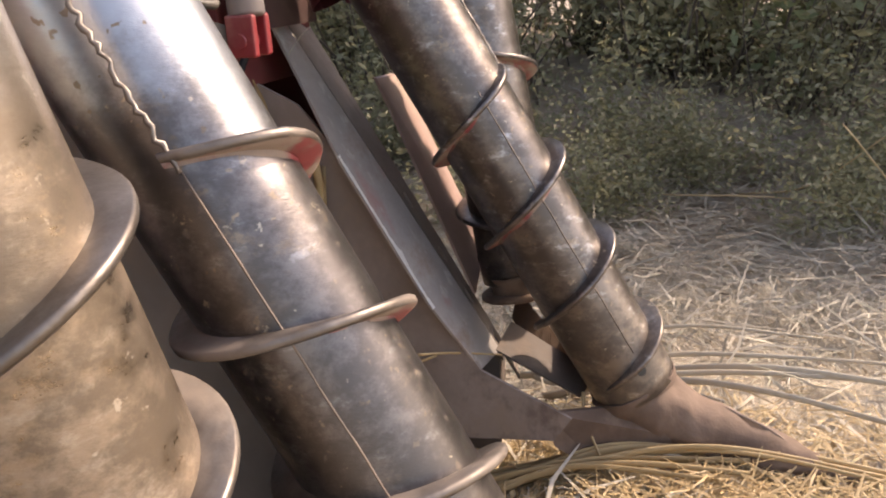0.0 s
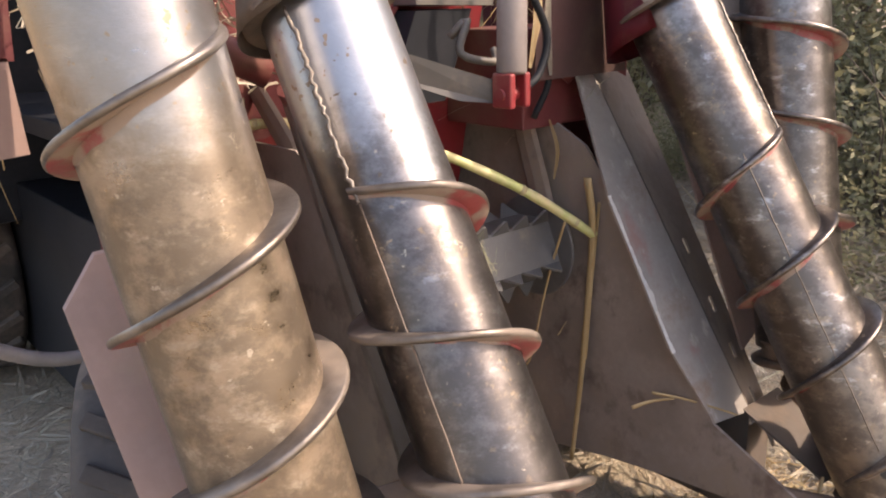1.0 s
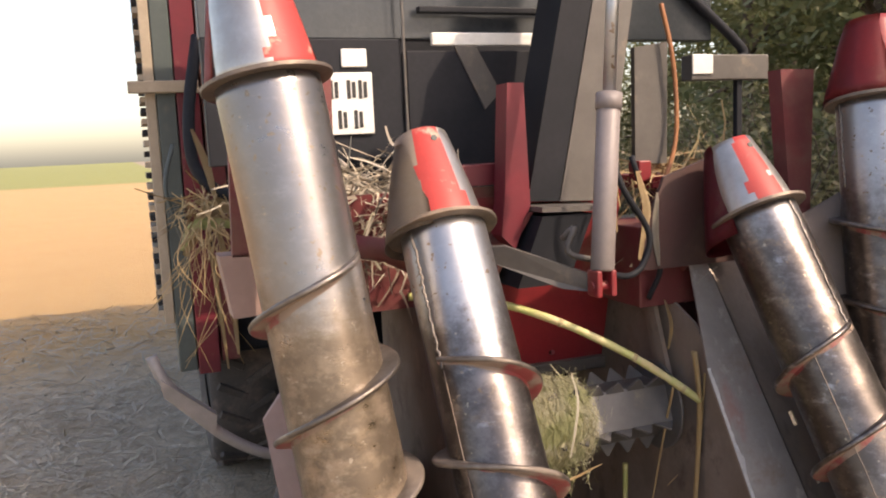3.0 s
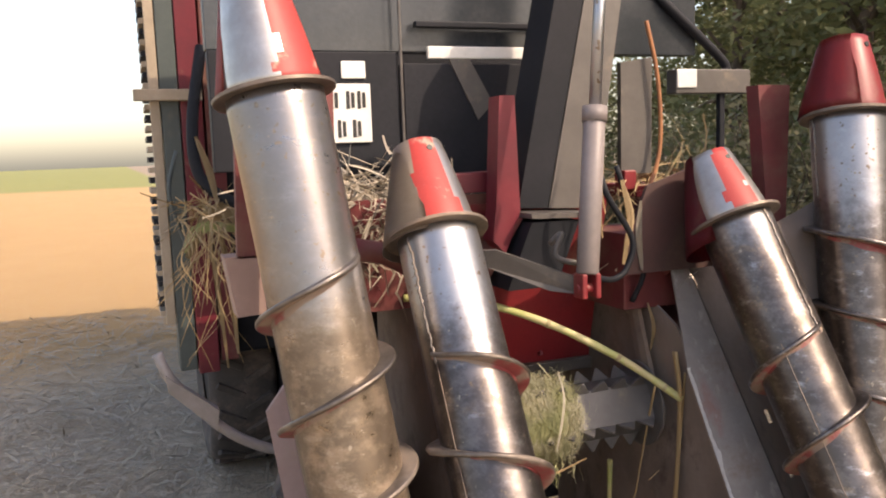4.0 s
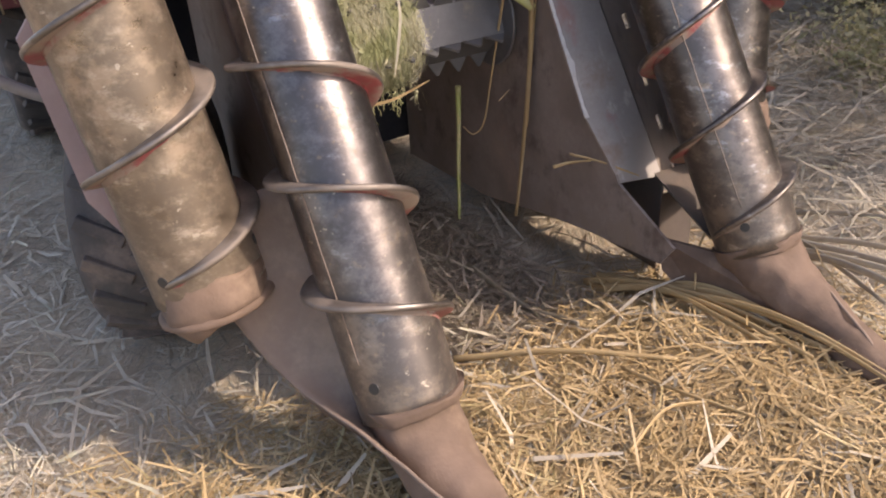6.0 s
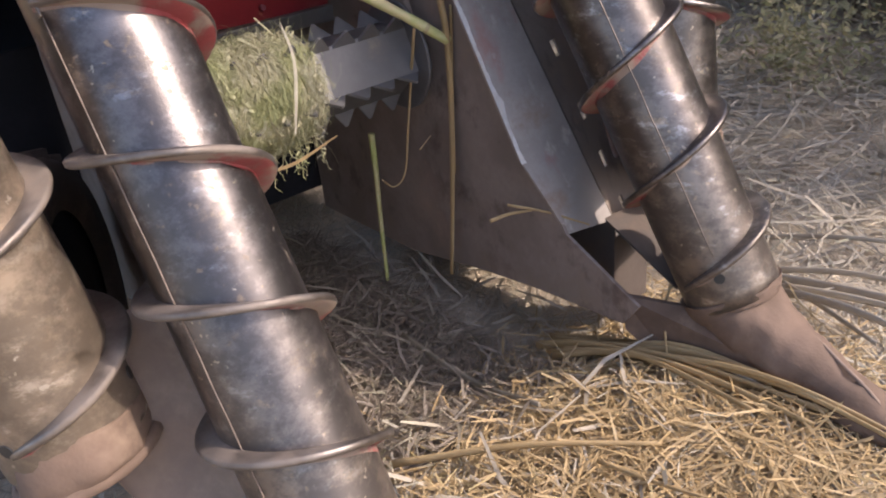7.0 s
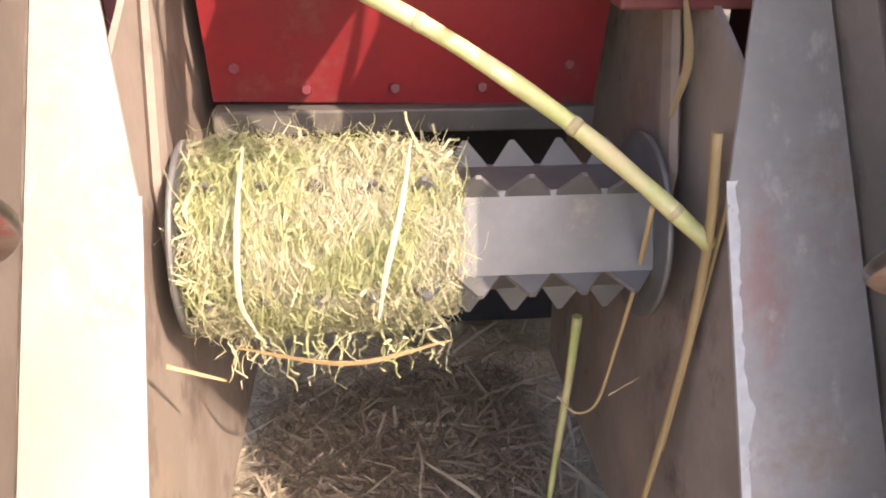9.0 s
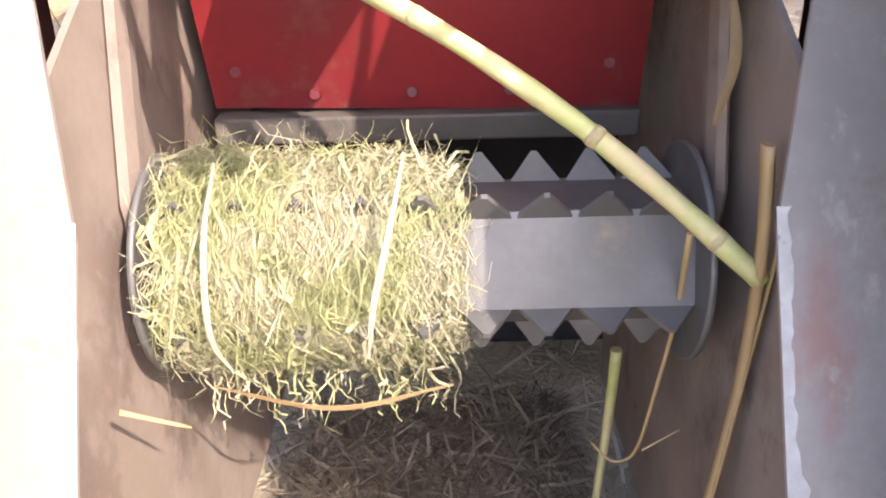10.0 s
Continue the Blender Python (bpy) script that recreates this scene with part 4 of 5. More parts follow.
    # Added block: blackens the void under the ledge and shades the red panel.
    plate("ledge_shade_box", [(-0.055, 0.09, 1.25), (0.10, 0.09, 1.25), (0.025, 0.1, 1.06), (-0.13, 0.1, 1.06)], (0, 0.2, 0), BLACK, "black box added for the shade under the ledge")
    # Added web: its left edge bounds the sun stripe on the red panel.
    plate("hood_web", [(0.20, 0.0, 1.09), (0.52, 0.0, 1.09), (0.52, 0.0, 1.39), (0.435, 0.0, 1.39), (0.27, 0.0, 1.34), (0.205, 0.0, 1.19)], (0, 0.012, 0), HOOD_BROWN, "dark red-brown web added behind the hood to shade the panel")
    plate("ledge_side", [(-0.07, 0.14, 1.26), (-0.17, 0.2, 1.06), (-0.20, 0.3, 1.06), (-0.07, 0.4, 1.26)], (0.012, 0, 0), DARK_RED)
    plate("side_shield", [(0.386, 0.3, 1.722), (0.506, 0.3, 1.74), (0.50, 0.3, 1.365), (0.383, 0.3, 1.37)], (0, 0.02, 0), GREY, "grey shield sheet with rusty edge")
    pipe("orange_hose", [(0.47, 0.28, 1.85), (0.50, 0.27, 1.70), (0.515, 0.27, 1.55), (0.50, 0.26, 1.42), (0.44, 0.24, 1.3)], 0.007, RUST_ORANGE, "rust-orange hose")
    box("red_lug", (0.383, 0.28, 1.315), (0.428, 0.34, 1.378), RED, "red lug")
    box("red_shelf", (0.43, 0.28, 1.29), (0.56, 0.5, 1.33), RED, "red shelf with litter")
    pipe("hose", [(0.09, -0.02, 1.42), (0.105, -0.05, 1.323), (0.183, -0.05, 1.2), (0.165, -0.05, 1.12), (0.115, -0.06, 1.093), (0.03, -0.1, 1.11)], 0.0085, BLACK, "black rubber hose loop")
    pipe("hose", [(0.20, 0.05, 1.4), (0.24, 0.03, 1.25), (0.27, 0.02, 1.1), (0.25, 0.05, 1.0)], 0.008, BLACK, "black rubber hose")
    pipe("hose_fitting", [(-0.06, -0.02, 1.2), (-0.04, -0.05, 1.23), (-0.06, -0.05, 1.17), (0.0, -0.08, 1.15), (0.03, -0.05, 1.17)], 0.008, GREY, "pale bent pipe fitting", 4)
    box("frame_beam", (0.235, 0.07, 0.97), (0.62, 0.34, 1.2), DARK_RED, "dark red frame beam")
    # Added cover that blocks skylight falling in behind the red panel.
    box("deck", (-0.6, 0.43, 0.98), (0.6, 1.7, 1.03), BLACK, "deck added to keep skylight out of the feed throat")
    # Black box standing in for the unlit void behind the roller.
    box("belly", (-0.52, 0.75, 0.1), (0.52, 4.3, 0.75), BLACK, "black box added for the dark void under the machine")
    box("body", (-0.83, 1.62, 0.62), (0.95, 4.6, 2.7), BLACK, "dark machine body", 0.02)
    # corner column, side panel and grille
    box("red_column", (-0.885, 1.5, 0.58), (-0.80, 1.6, 2.7), RED_SHADED, "red corner column")
    box("red_column", (-0.79, 1.52, 0.62), (-0.72, 1.6, 2.7), DARK_RED, "dark red inner column")
    box("side_strip", (-0.958, 1.5, 0.6), (-0.89, 1.64, 2.7), TEAL_GREY, "dark grey-green corner strip")
    box("grille_frame", (-1.0, 1.5, 0.8), (-0.962, 1.53, 2.7), STRAW_PAINT, "tan grille edge")
    for k in range(44):
        box("grille_slat", (-1.018, 1.535, 0.83 + k * 0.042), (-0.965, 1.80, 0.852 + k * 0.042), BLACK if k % 2 else STRAW_PAINT, "", 0.0)
    box("grille_back", (-0.96, 1.66, 0.8), (-0.90, 1.85, 2.7), BLACK)
    box("hinge_bar", (-1.06, 1.46, 1.70), (-0.80, 1.50, 1.745), STRAW_PAINT, "dusty hinge bar")
    plate("step_bracket", [(-0.892, 0.2, 1.205), (-0.80, 0.2, 1.205), (-0.792, 0.2, 1.05), (-0.868, 0.2, 1.045)], (0, 0.1, 0), PINK_PLATE, "pinkish brown bracket box")
    plate("step_arm", [(-0.86, 0.2, 1.2), (-0.79, 0.2, 1.2), (-0.755, 0.2, 1.72), (-0.84, 0.2, 1.72)], (0, 0.03, 0), DARK_RED, "dark red support arm")
    pipe("guard_pipe", [(-1.068, 0.54, 0.90), (-1.038, 0.52, 0.828), (-0.97, 0.52, 0.735), (-0.907, 0.52, 0.662), (-0.823, 0.52, 0.597), (-0.732, 0.52, 0.556), (-0.6, 0.52, 0.54)], 0.016, PALE_PIPE, "bent grey guard pipe")
    plate("pipe_sleeve", [(-1.05, 0.495, 0.84), (-0.905, 0.495, 0.715), (-0.915, 0.495, 0.655), (-1.045, 0.495, 0.79)], (0, 0.05, 0), PALE_PIPE, "flat pale sleeve on the guard pipe")
    pipe("cable", [(-0.80, 1.4, 1.9), (-0.86, 1.3, 1.6), (-0.85, 1.25, 1.4), (-0.74, 1.2, 1.3), (-0.6, 1.2, 1.25)], 0.022, BLACK, "thick black cable")
    pipe("cable", [(-0.92, 1.4, 1.5), (-0.96, 1.35, 1.35), (-0.93, 1.35, 1.2), (-0.9, 1.35, 1.1)], 0.008, TEAL_GREY, "thin green cable")
    return root


harvester()


def work_lamp():
    root = thing("work_light_bar", (1.0, 0.6, 1.45), "dark grey light bar on a post", "light bar")
    for name, lo, hi, mat, label in (("bar", (0.83, 0.6, 1.645), (1.18, 0.66, 1.735), GREY, ""), ("reflector", (0.83, 0.592, 1.665), (0.92, 0.599, 1.735), WHITE, "white square reflector"), ("post", (1.05, 0.62, 0.6), (1.075, 0.645, 1.66), BLACK, "")):
        bm = bmesh.new()
        block(bm, lo, hi)
        part(name, bm, mat, root, label)
    bm = bmesh.new()
    sweep(bm, curve([(0.70, 0.66, 2.08), (0.83, 0.62, 1.95), (1.06, 0.62, 1.77), (1.07, 0.62, 1.72)], 5), 0.018, 10)
    part("arm", bm, BLACK, root, "black bent arm")


work_lamp()


def number_plate():
    root = thing("number_plate", (-0.53, 0.59, 1.5), "white number plate with black bars", "number plate")
    bm = bmesh.new()
    block(bm, (-0.70, 0.588, 1.498), (-0.363, 0.598, 1.684), 0.003)
    part("plate", bm, WHITE, root)
    for z, chars in ((1.605, (0, 1, 3, 4, 5.2, 6)), (1.515, (1, 2, 3.4, 4.5, 5.6))):
        for k in chars:
            for dx in (0, 0.016):
                bm = bmesh.new()
                block(bm, (-0.678 + k * 0.045 + dx, 0.585, z + 0.2 * dx), (-0.667 + k * 0.045 + dx, 0.589, z + 0.056 - 0.3 * dx), 0.001)
                part("bar", bm, INK, root)
    return root


number_plate()


def cylinder():
    root = thing("hydraulic_cylinder", (-0.03, -0.16, 1.1), "grey hydraulic cylinder with red clevis", "hydraulic cylinder")
    a, b = Vector((-0.026, -0.155, 1.13)), Vector((0.037, -0.10, 1.55))
    d = (b - a).normalized()
    bm = bmesh.new()
    sweep(bm, [a, a + d * 0.005, b - d * 0.005, b], [0.024, 0.029, 0.029, 0.024], 20)
    sweep(bm, [b - d * 0.03, b + d * 0.01], 0.033, 20)
    part("barrel", bm, DUSTY_GREY, root)
    bm = bmesh.new()
    sweep(bm, [b, b + d * 0.6], 0.016, 16)
    part("rod", bm, STEEL_BRIGHT, root, "bare steel rod")
    bm = bmesh.new()
    block(bm, (-0.055, -0.18, 1.07), (-0.04, -0.13, 1.135))
    block(bm, (-0.015, -0.18, 1.07), (0.0, -0.13, 1.135))
    sweep(bm, [(-0.06, -0.155, 1.095), (0.005, -0.155, 1.095)], 0.012, 12)
    part("clevis", bm, RED, root, "red clevis with pin")
    bm = bmesh.new()
    prism(bm, [(-0.24, 0.03, 1.19), (-0.21, 0.0, 1.192), (-0.03, -0.135, 1.115), (-0.03, -0.135, 1.075), (-0.10, -0.09, 1.085), (-0.24, 0.03, 1.15)], (0.012, 0.03, 0))
    rounded(bm, 0.003)
    part("lever", bm, GREY, root, "dark dusty lever plate under the clevis")


cylinder()


def wheel(at, r, w, label, turn=0.0):
    at = Vector(at)
    root = thing("wheel", (at.x, at.y, 0), label, "wheel", "harvester wheels")
    bm = bmesh.new()
    n = 44
    prof = [(-w / 2 + 0.02, r * 0.62), (-w / 2, r * 0.75), (-w / 2, r * 0.92), (-w / 2 + 0.03, r * 0.985), (0, r), (w / 2 - 0.03, r * 0.985), (w / 2, r * 0.92), (w / 2, r * 0.75), (w / 2 - 0.02, r * 0.62)]
    rings = [[bm.verts.new(at + Vector((x, q * math.cos(2 * math.pi * k / n), q * math.sin(2 * math.pi * k / n)))) for x, q in prof] for k in range(n)]
    for k in range(n):
        a, b = rings[k], rings[(k + 1) % n]
        for j in range(len(prof) - 1):
            bm.faces.new((a[j], b[j], b[j + 1], a[j + 1])).smooth = True
    tyre = part("tyre", bm, RUBBER, root, "dusty lugged rubber tyre")
    for k in range(22):
        for s in (-1, 1):
            m = Matrix.Translation(at) @ Matrix.Rotation(2 * math.pi * (k + 0.25 * s) / 22, 4, "X") @ Matrix.Rotation(s * 0.5, 4, "Z")
            bm = bmesh.new()
            x0, x1 = sorted((s * w * 0.02, s * w * 0.46))
            block(bm, (x0, -0.016, r - 0.02), (x1, 0.016, r + 0.009), 0.004, m)
            part("lug", bm, RUBBER, tyre)
    bm = bmesh.new()
    sweep(bm, [at + Vector((x, 0, 0)) for x in (-w * 0.44, -w * 0.40, w * 0.40, w * 0.44)], [r * 0.3, r * 0.64, r * 0.64, r * 0.3], 28)
    part("rim", bm, BLACK, root)
    root.rotation_euler.z = turn
    return root


wheel((-0.615, 0.29, 0.30), 0.33, 0.27, "small dusty front tyre under the divider", -0.45)
wheel((0.66, 0.29, 0.30), 0.33, 0.27, "small dusty front tyre under the divider", -0.45)
wheel((-0.68, 2.15, 0.43), 0.45, 0.3, "large dark rear tyre beside the body")
wheel((0.68, 2.15, 0.43), 0.45, 0.3, "large dark rear tyre beside the body")


# ---- loose straw ----
def straw_field(name, count, box, mat, label, seed, length=(0.05, 0.22), lift=0.03, width=(0.001, 0.003), feather=0.8):
    rng = random.Random(seed)
    verts, faces = [], []
    while len(faces) < count * 2:
        x, y = rng.uniform(box[0], box[1]), rng.uniform(box[2], box[3])
        if rng.random() > smooth_step(0, feather, min(x - box[0], box[1] - x, y - box[2], box[3] - y)):
            continue
        a, ln, w = rng.uniform(0, 6.283), rng.uniform(*length), rng.uniform(*width)
        z = ground_height(x, y) + rng.uniform(0.0, lift)
        tilt = rng.gauss(0, 0.22)
        d = Vector((math.cos(a), math.sin(a), tilt)) * ln / 2
        o = Vector((-math.sin(a), math.cos(a), rng.uniform(-0.7, 0.7))).normalized() * w
        c = Vector((x, y, z + abs(tilt) * ln * 0.3))
        sag = Vector((rng.gauss(0, 0.02), rng.gauss(0, 0.02), rng.uniform(-0.01, 0.02))) * ln * 4
        k = len(verts)
        verts += [c - d - o * 0.6, c - d + o * 0.6, c + sag - o, c + sag + o, c + d - o * 0.3, c + d + o * 0.3]
        faces += [(k, k + 1, k + 3, k + 2), (k + 2, k + 3, k + 5, k + 4)]
    me = bpy.data.meshes.new(name)
    me.from_pydata(verts, [], faces)
    me.materials.append(mat)
    return tagged(new(name, me), label, "straw", kind="stuff")


straw_field("straw_litter", 40000, (-2.8, 2.6, -2.8, 2.6), STRAW_GREY, "trampled dry grey-brown cane leaves over the soil", 1, (0.025, 0.12), 0.014, (0.0007, 0.0022))
straw_field("bright_straw", 20000, (-1.5, 0.95, -2.0, -0.1), STRAW, "golden cane straw in front of the shoes", 2, (0.025, 0.15), 0.024, (0.0008, 0.003))
straw_field("cane_leaves", 4200, (0.6, 3.6, -2.5, 3.5), LITTER, "long dull fallen cane leaves beside the harvester", 3, (0.08, 0.38), 0.06, (0.0015, 0.0045))
straw_field("bank_litter", 18000, (0.75, 4.0, -3, 3.5), LITTER, "brown leaf litter on the bank", 14, (0.03, 0.16), 0.03, (0.001, 0.004))
straw_field("far_litter", 16000, (-4.5, 5, -1.5, 7), STRAW_GREY, "scattered litter on the field", 4, (0.05, 0.25), 0.015, (0.002, 0.006))
# Lies in the machine's shadow and brightens it by colour.
straw_field("field_litter", 34000, (-3.4, -0.65, -0.8, 4.2), PALE_LITTER, "trampled leaf litter beside the harvester, lightened to lift the shade", 16, (0.02, 0.10), 0.02, (0.0007, 0.0024))
# Dark bed over the pale throat floor: part of the shade is colour.
straw_field("trash_bed", 9000, (-0.36, 0.30, -0.5, 0.75), TRASH_DARK, "brown chewed leaf trash, darkened to match the shaded feed throat", 6, (0.02, 0.14), 0.03, (0.0008, 0.0035), 0.12)
rng = random.Random(31)
for k in range(20):
    # long leaf sheaths lying in a swath past the shoe
    x0, y0 = 0.285 + 0.075 * rng.random(), -0.40 + rng.gauss(0, 0.04)
    a, ln = rng.gauss(-1.37, 0.05), rng.uniform(0.5, 1.0)
    if k % 3 == 0:
        x0, y0, a = rng.uniform(0.75, 1.05), rng.uniform(-0.55, -0.3), rng.gauss(-1.7, 0.25)
    tips = [(x0 + math.cos(a) * ln * t, y0 + math.sin(a) * ln * t, t) for t in (0, 0.3, 0.6, 1.0)]
    pts = [(x, y, ground_height(x, y) + 0.03 + 0.045 * math.sin(3 * t) * rng.random()) for x, y, t in tips]
    stem("fallen_leaf", pts, rng.uniform(0.008, 0.017), STRAW if k % 3 else STRAW_GREY, "long pale dry cane leaf on the ground", 0.2)

for pts, r, mat, label in (
        ([(0.13, -0.03, 0.0), (0.135, -0.3, 0.0), (0.118, -0.54, 0.0)], 0.014, LITTER, "grey-brown stick lying in the trash"),
        ([(-0.17, -0.40, 0.0), (0.0, -0.62, 0.01), (0.166, -0.81, 0.0)], 0.009, STRAW, "long pale cane leaf lying across the straw"),
        ([(0.06, -0.75, 0.0), (0.10, -0.90, 0.01), (0.16, -1.02, 0.0)], 0.006, STRAW, "thin pale cane leaf on the straw"),
        ([(-0.1, -0.95, 0.0), (0.02, -0.92, 0.02), (0.13, -0.94, 0.0)], 0.006, STRAW, "thin pale cane leaf on the straw")):
    stem("fallen_leaf", [(x, y, ground_height(x, y) + 0.04 + z) for x, y, z in pts], r, mat, label, 0.4)


# ---- trees ----
def tree_meshes(seed, height):
    rng = random.Random(seed)
    bm = bmesh.new()
    tips = []
    trunk = curve([(0, 0, -0.1), (rng.uniform(-0.1, 0.1), rng.uniform(-0.1, 0.1), height * 0.3), (rng.uniform(-0.3, 0.3), rng.uniform(-0.3, 0.3), height * 0.65), (rng.uniform(-0.4, 0.4), rng.uniform(-0.4, 0.4), height * 0.95)], 5)
    sweep(bm, trunk, [0.09 * height / 4 * (1 - 0.85 * k / len(trunk)) + 0.008 for k in range(len(trunk))], 8)
    for k in range(18):
        p = trunk[rng.randrange(3, len(trunk))]
        a = rng.uniform(0, 6.283)
        q = p + Vector((math.cos(a), math.sin(a), rng.uniform(-0.1, 0.7))) * height * rng.uniform(0.15, 0.36)
        mid = (p + q) / 2 + Vector((0, 0, 0.1 * height * rng.random()))
        sweep(bm, [p, mid, q], [0.03, 0.018, 0.006], 5)
        tips += [mid, q, (mid + q) / 2]
    leaves_v, leaves_f = [], []
    for t in tips:
        for j in range(95):
            c = t + Vector((rng.gauss(0, 0.28), rng.gauss(0, 0.28), rng.gauss(-0.05, 0.26))) * height / 4
            u = Vector((rng.gauss(0, 1), rng.gauss(0, 1), rng.gauss(0, 0.6))).normalized()
            w = u.cross(Vector((rng.gauss(0, 1), rng.gauss(0, 1), rng.gauss(0, 1)))).normalized()
            s = rng.uniform(0.03, 0.075)
            n = len(leaves_v)
            leaves_v += [c - u * s, c + w * s * 0.42, c + u * s, c - w * s * 0.42]
            leaves_f.append((n, n + 1, n + 2, n + 3))
    trunk_me = bpy.data.meshes.new("trunk")
    bm.to_mesh(trunk_me)
    bm.free()
    trunk_me.materials.append(BARK)
    crown = bpy.data.meshes.new("crown")
    crown.from_pydata(leaves_v, [], leaves_f)
    crown.materials.append(LEAF)
    return trunk_me, crown


KINDS = [tree_meshes(s, h) for s, h in ((3, 3.4), (7, 4.2), (12, 2.6))]


def bush_mesh(seed):
    rng = random.Random(seed)
    verts, faces = [], []
    bm = bmesh.new()
    for k in range(26):
        a, ln = rng.uniform(0, 6.283), rng.uniform(0.5, 1.5)
        lean = rng.uniform(0.1, 0.8)
        p = Vector((rng.gauss(0, 0.25), rng.gauss(0, 0.25), -0.05))
        q = p + Vector((math.cos(a) * lean, math.sin(a) * lean, 1)).normalized() * ln
        mid = (p + q) / 2 + Vector((rng.gauss(0, 0.08), rng.gauss(0, 0.08), 0.05))
        sweep(bm, [p, mid, q], [0.009, 0.006, 0.002], 4)
        for j in range(70):
            t = rng.uniform(0.15, 1.1)
            c = p + (q - p) * t + Vector((rng.gauss(0, 0.12), rng.gauss(0, 0.12), rng.gauss(0, 0.1)))
            c.z = max(c.z, 0.02)
            u = Vector((rng.gauss(0, 1), rng.gauss(0, 1), rng.gauss(0, 0.7))).normalized()
            w = u.cross(Vector((rng.gauss(0, 1), rng.gauss(0, 1), rng.gauss(0, 1)))).normalized()
            s = rng.uniform(0.018, 0.05)
            n = len(verts)
            verts += [c - u * s, c + w * s * 0.4, c + u * s, c - w * s * 0.4]
            faces.append((n, n + 1, n + 2, n + 3))
    stems = bpy.data.meshes.new("stems")
    bm.to_mesh(stems)
    bm.free()
    stems.materials.append(BARK)
    leaves = bpy.data.meshes.new("leaves")
    leaves.from_pydata(verts, [], faces)
    leaves.materials.append(LEAF_DULL)
    return stems, leaves


def plant(name, meshes, parts, at, turn, size, label, category, group):
    root = thing(name, at, label, category, group)
    root.rotation_euler.z = turn
    root.scale = (size, size, size)
    for nm, me in zip(parts, meshes):
        ob = new(nm, me)
        ob.parent = root


rng = random.Random(21)
for k in range(26):
    y = -8 + k * 0.8 + rng.uniform(-0.3, 0.3)
    x = rng.uniform(5.0, 8.5) + max(0, y - 4) * 0.15
    plant("tree", KINDS[k % 3], ("trunk", "crown"), (x, y, ground_height(x, y)), rng.uniform(0, 6.28), rng.uniform(0.85, 1.25), "dense dark green roadside tree", "tree", "trees beside the field")
BUSHES = [bush_mesh(s) for s in (4, 9)]
for k in range(60):
    y = -6 + k * 0.26 + rng.uniform(-0.3, 0.3)
    x = 3.5 + rng.uniform(0, 2.2) + max(0, y - 2) * 0.2
    plant("bush", BUSHES[k % 2], ("stem", "foliage"), (x, y, ground_height(x, y) - 0.01), rng.uniform(0, 6.28), rng.uniform(0.6, 1.2), "dusty grey-green undergrowth bush", "bush", "undergrowth beside the field")
for k in range(46):
    y = -4.5 + k * 0.22 + rng.uniform(-0.3, 0.3)
    x = 2.5 + rng.uniform(0, 1.3) + max(0, y - 2) * 0.2
    plant("weed", BUSHES[k % 2][1:], ("foliage",), (x, y, ground_height(x, y) - 0.01), rng.uniform(0, 6.28), rng.uniform(0.3, 0.65), "low dusty green weed on the bank", "weed", "weeds on the bank")
for x, y, sc in ((-42, 150, 1.3), (-30, 160, 1.6), (-75, 170, 1.2)):
    plant("tree", KINDS[1], ("trunk", "crown"), (x, y, -0.05), x, sc, "small far tree on the horizon", "tree", "trees on the horizon")


def clump(name, at, spread, count, length, mat, label, seed):
    """A loose heap of straw round a place."""
    rng = random.Random(seed)
    bm = bmesh.new()
    for k in range(count):
        p = Vector(at) + Vector((rng.gauss(0, spread[0]), rng.gauss(0, spread[1]), rng.gauss(0, spread[2])))
        d = Vector((rng.gauss(0, 1), rng.gauss(0, 0.7), rng.gauss(-0.2, 0.6))).normalized() * rng.uniform(*length)
        bend = Vector((rng.gauss(0, 0.2), rng.gauss(0, 0.2), rng.gauss(-0.1, 0.2))) * d.length
        fibre(bm, [p + d * t + bend * t * t for t in (0, 0.35, 0.7, 1.0)], rng.uniform(0.001, 0.005), rng)
    return solid(name, bm, mat, label, "straw", kind="stuff")


clump("straw_heap", (-0.48, 0.42, 1.34), (0.12, 0.06, 0.04), 380, (0.04, 0.16), STRAW_GREY, "heap of dry straw on the ledge under the plate", 3)
clump("straw_heap", (-0.50, 0.24, 1.25), (0.09, 0.03, 0.07), 260, (0.03, 0.12), LITTER, "brown leaf litter caught behind the scroll caps", 13)
clump("straw_heap", (-0.84, 1.3, 1.27), (0.04, 0.06, 0.03), 90, (0.06, 0.2), STRAW, "tuft of dry leaves caught on the red column", 5)
clump("straw_heap", (0.55, 0.35, 1.33), (0.09, 0.08, 0.02), 250, (0.05, 0.22), STRAW, "dry leaves on the red shelf", 7)
clump("straw_heap", (0.36, 0.2, 1.12), (0.04, 0.08, 0.06), 45, (0.06, 0.2), STRAW_GREY, "dry leaves hanging behind the hood", 9)
rng = random.Random(8)
for k in range(7):
    x, y = rng.uniform(2.2, 3.6), rng.uniform(-2.2, 1.0)
    a, ln = rng.uniform(0, 6.28), rng.uniform(0.5, 1.2)
    z = ground_height(x, y)
    stem("twig", [(x, y, z + 0.01), (x + math.cos(a) * ln * 0.5, y + math.sin(a) * ln * 0.5, z + 0.12), (x + math.cos(a) * ln, y + math.sin(a) * ln, z + rng.uniform(0.1, 0.6))], 0.006, STRAW, "bare pale twig leaning over the litter", 1.0)
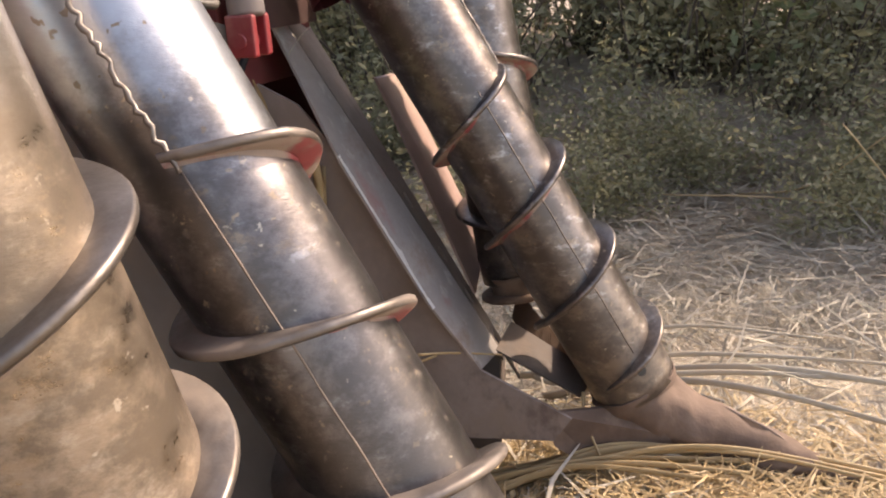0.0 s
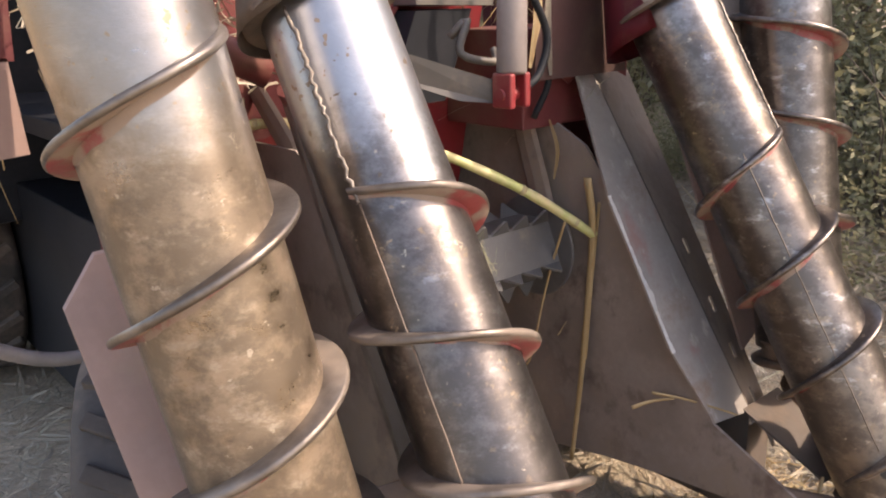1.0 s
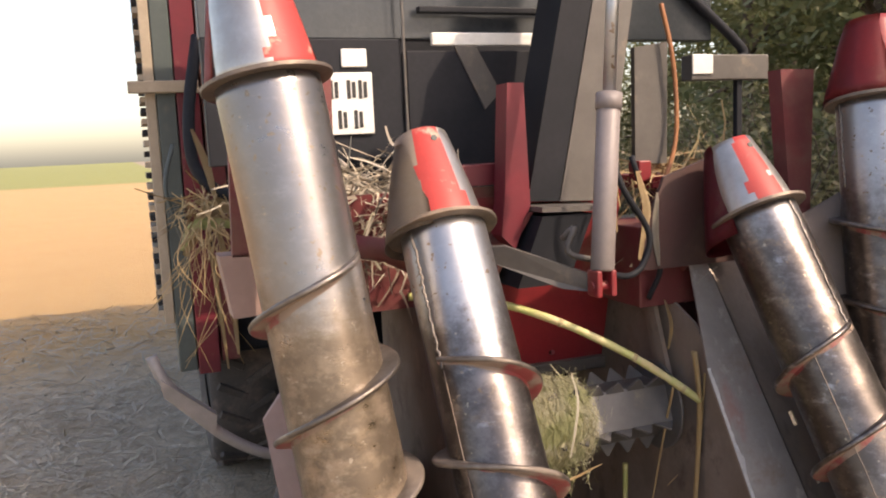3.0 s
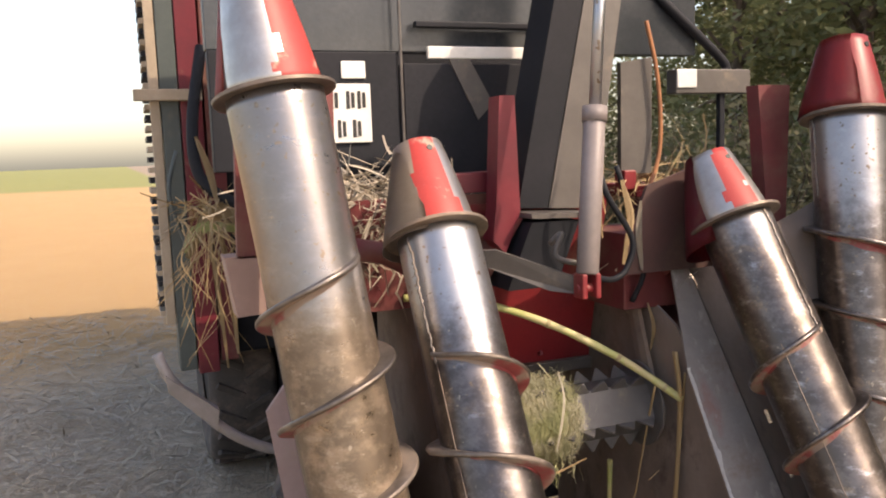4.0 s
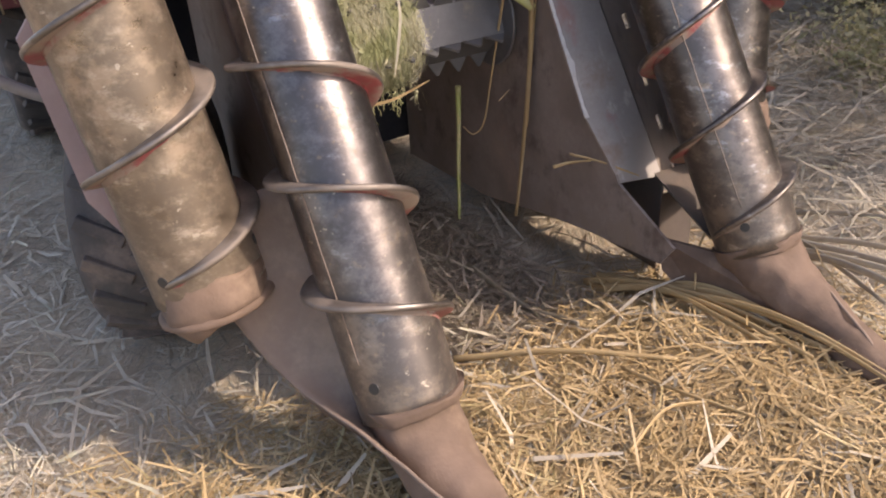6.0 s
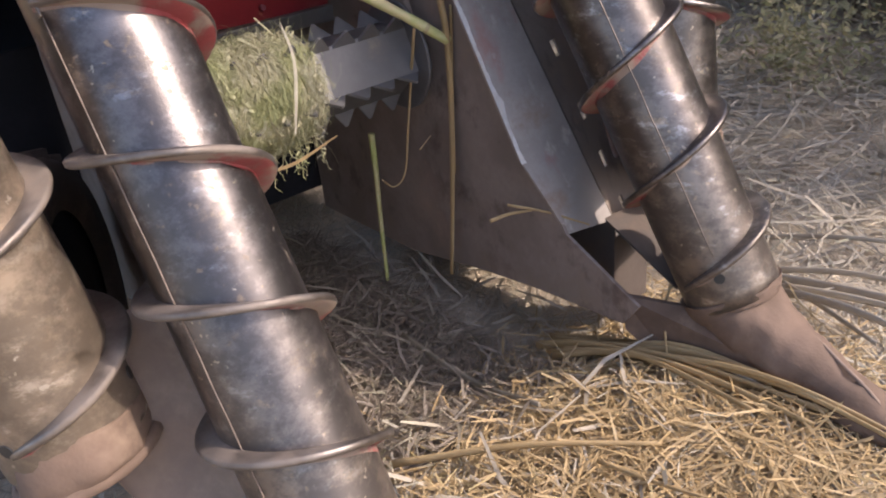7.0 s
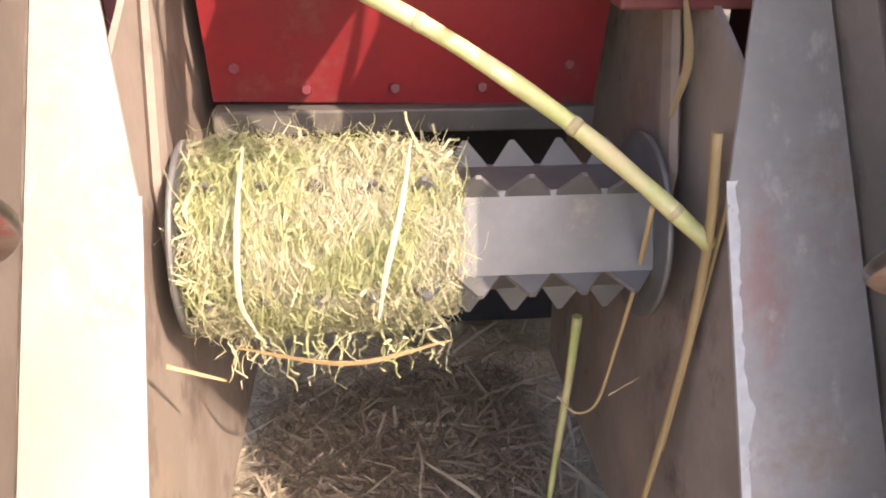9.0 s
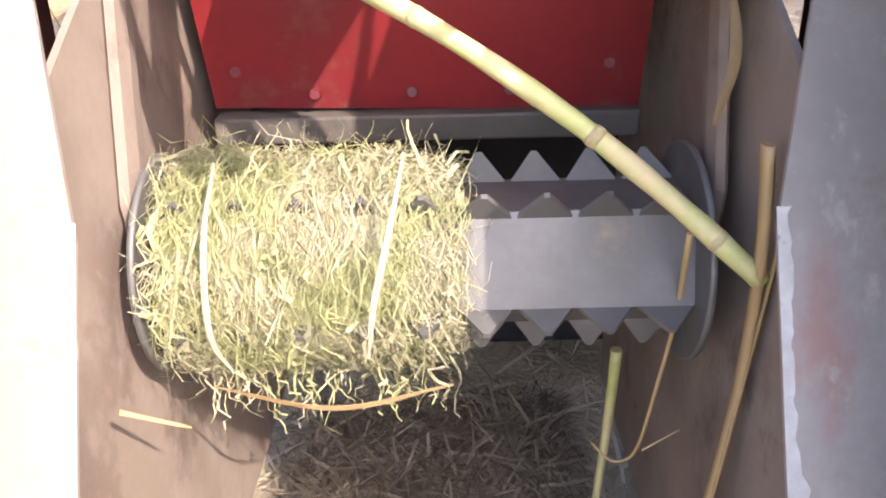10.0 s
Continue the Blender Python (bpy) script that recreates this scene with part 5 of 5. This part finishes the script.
for k in range(40):
    # straw and leaves caught in the corner behind the outer scroll
    x, y, z = rng.uniform(-0.95, -0.78), rng.uniform(0.9, 1.3), rng.uniform(1.15, 1.35)
    ln = rng.uniform(0.15, 0.5)
    stem("straw", [(x, y, z), (x + rng.gauss(0, 0.06), y - 0.05, z - ln * 0.4), (x + rng.gauss(0, 0.1), y - 0.05, z - ln)], rng.uniform(0.003, 0.006), STRAW, "dry straw hanging from the red column")
def leaf_strip(pts, w, mat, label):
    """A broad leaf: a thin bent strip that tapers to both ends."""
    bm = bmesh.new()
    q = curve(pts, 8)
    prev = None
    for k, p in enumerate(q):
        d = q[min(k + 1, len(q) - 1)] - q[max(k - 1, 0)]
        o = d.cross(Vector((0.2, 1, 0.1))).normalized() * w * (0.25 + 0.75 * math.sin(math.pi * (k + 1) / (len(q) + 1)))
        fold = Vector((0, 0.3 * w, 0))
        cur = [bm.verts.new(p - o + fold), bm.verts.new(p), bm.verts.new(p + o + fold)]
        if prev:
            for j in (0, 1):
                bm.faces.new((prev[j], prev[j + 1], cur[j + 1], cur[j])).smooth = True
        prev = cur
    bmesh.ops.solidify(bm, geom=bm.faces[:], thickness=0.0012)
    return solid("cane_leaf", bm, mat, label, "leaf", "leaves caught on the machine")


for pts, r, mat, label in (
        ([(-0.93, 1.2, 1.12), (-0.88, 1.2, 1.2), (-0.80, 1.19, 1.21), (-0.68, 1.18, 1.19)], 0.022, CANE, "broad green cane leaf caught at the column"),
        ([(-0.92, 1.2, 1.1), (-0.84, 1.2, 1.24), (-0.76, 1.19, 1.27), (-0.70, 1.18, 1.16)], 0.028, STRAW, "broad tan cane leaf caught at the column"),
        ([(-0.86, 1.2, 1.55), (-0.82, 1.19, 1.42), (-0.80, 1.18, 1.3)], 0.014, STRAW, "broad tan cane leaf hanging at the column"),
        ([(-0.80, 1.2, 1.22), (-0.77, 1.19, 1.0), (-0.76, 1.18, 0.72)], 0.012, STRAW, "long pale leaf strip hanging at the column"),
        ([(-0.84, 1.2, 1.2), (-0.82, 1.19, 1.0), (-0.80, 1.18, 0.67)], 0.009, STRAW, "long pale leaf strip hanging at the column")):
    leaf_strip(pts, r, mat, label)
leaf_strip([(-0.015, 0.03, 0.83), (-0.03, -0.03, 0.77), (-0.05, -0.045, 0.69), (-0.06, -0.035, 0.62)], 0.0036, PALE_STRAW, "pale dry leaf strip lying over the wound trash")
leaf_strip([(-0.215, 0.04, 0.82), (-0.22, -0.02, 0.76), (-0.225, -0.04, 0.66), (-0.21, -0.03, 0.60)], 0.004, PALE_STRAW, "pale dry leaf strip lying over the wound trash")
leaf_strip([(0.10, 0.0, 1.62), (0.108, 0.0, 1.5), (0.112, 0.0, 1.38), (0.13, 0.0, 1.27)], 0.005, STRAW, "thin yellow leaf strip hanging beside the cylinder")
leaf_strip([(0.185, 0.1, 1.54), (0.16, 0.06, 1.40), (0.125, 0.02, 1.30), (0.12, 0.0, 1.20)], 0.006, STRAW, "bent tan leaf strip hanging beside the cylinder")
leaf_strip([(0.20, 0.02, 1.36), (0.215, 0.0, 1.25), (0.19, 0.0, 1.12)], 0.012, STRAW, "tan leaf caught behind the cylinder")
leaf_strip([(0.25, 0.0, 1.30), (0.235, -0.01, 1.2), (0.245, -0.01, 1.10)], 0.010, LITTER, "brown leaf caught behind the hood")
leaf_strip([(0.305, 0.05, 0.99), (0.312, 0.03, 0.92), (0.30, 0.03, 0.85)], 0.006, STRAW, "curled dry leaf scrap on the throat wall")
leaf_strip([(-0.24, -0.02, 0.575), (-0.1, -0.05, 0.565), (0.03, -0.045, 0.59)], 0.004, STRAW, "thin pale straw along the trash")
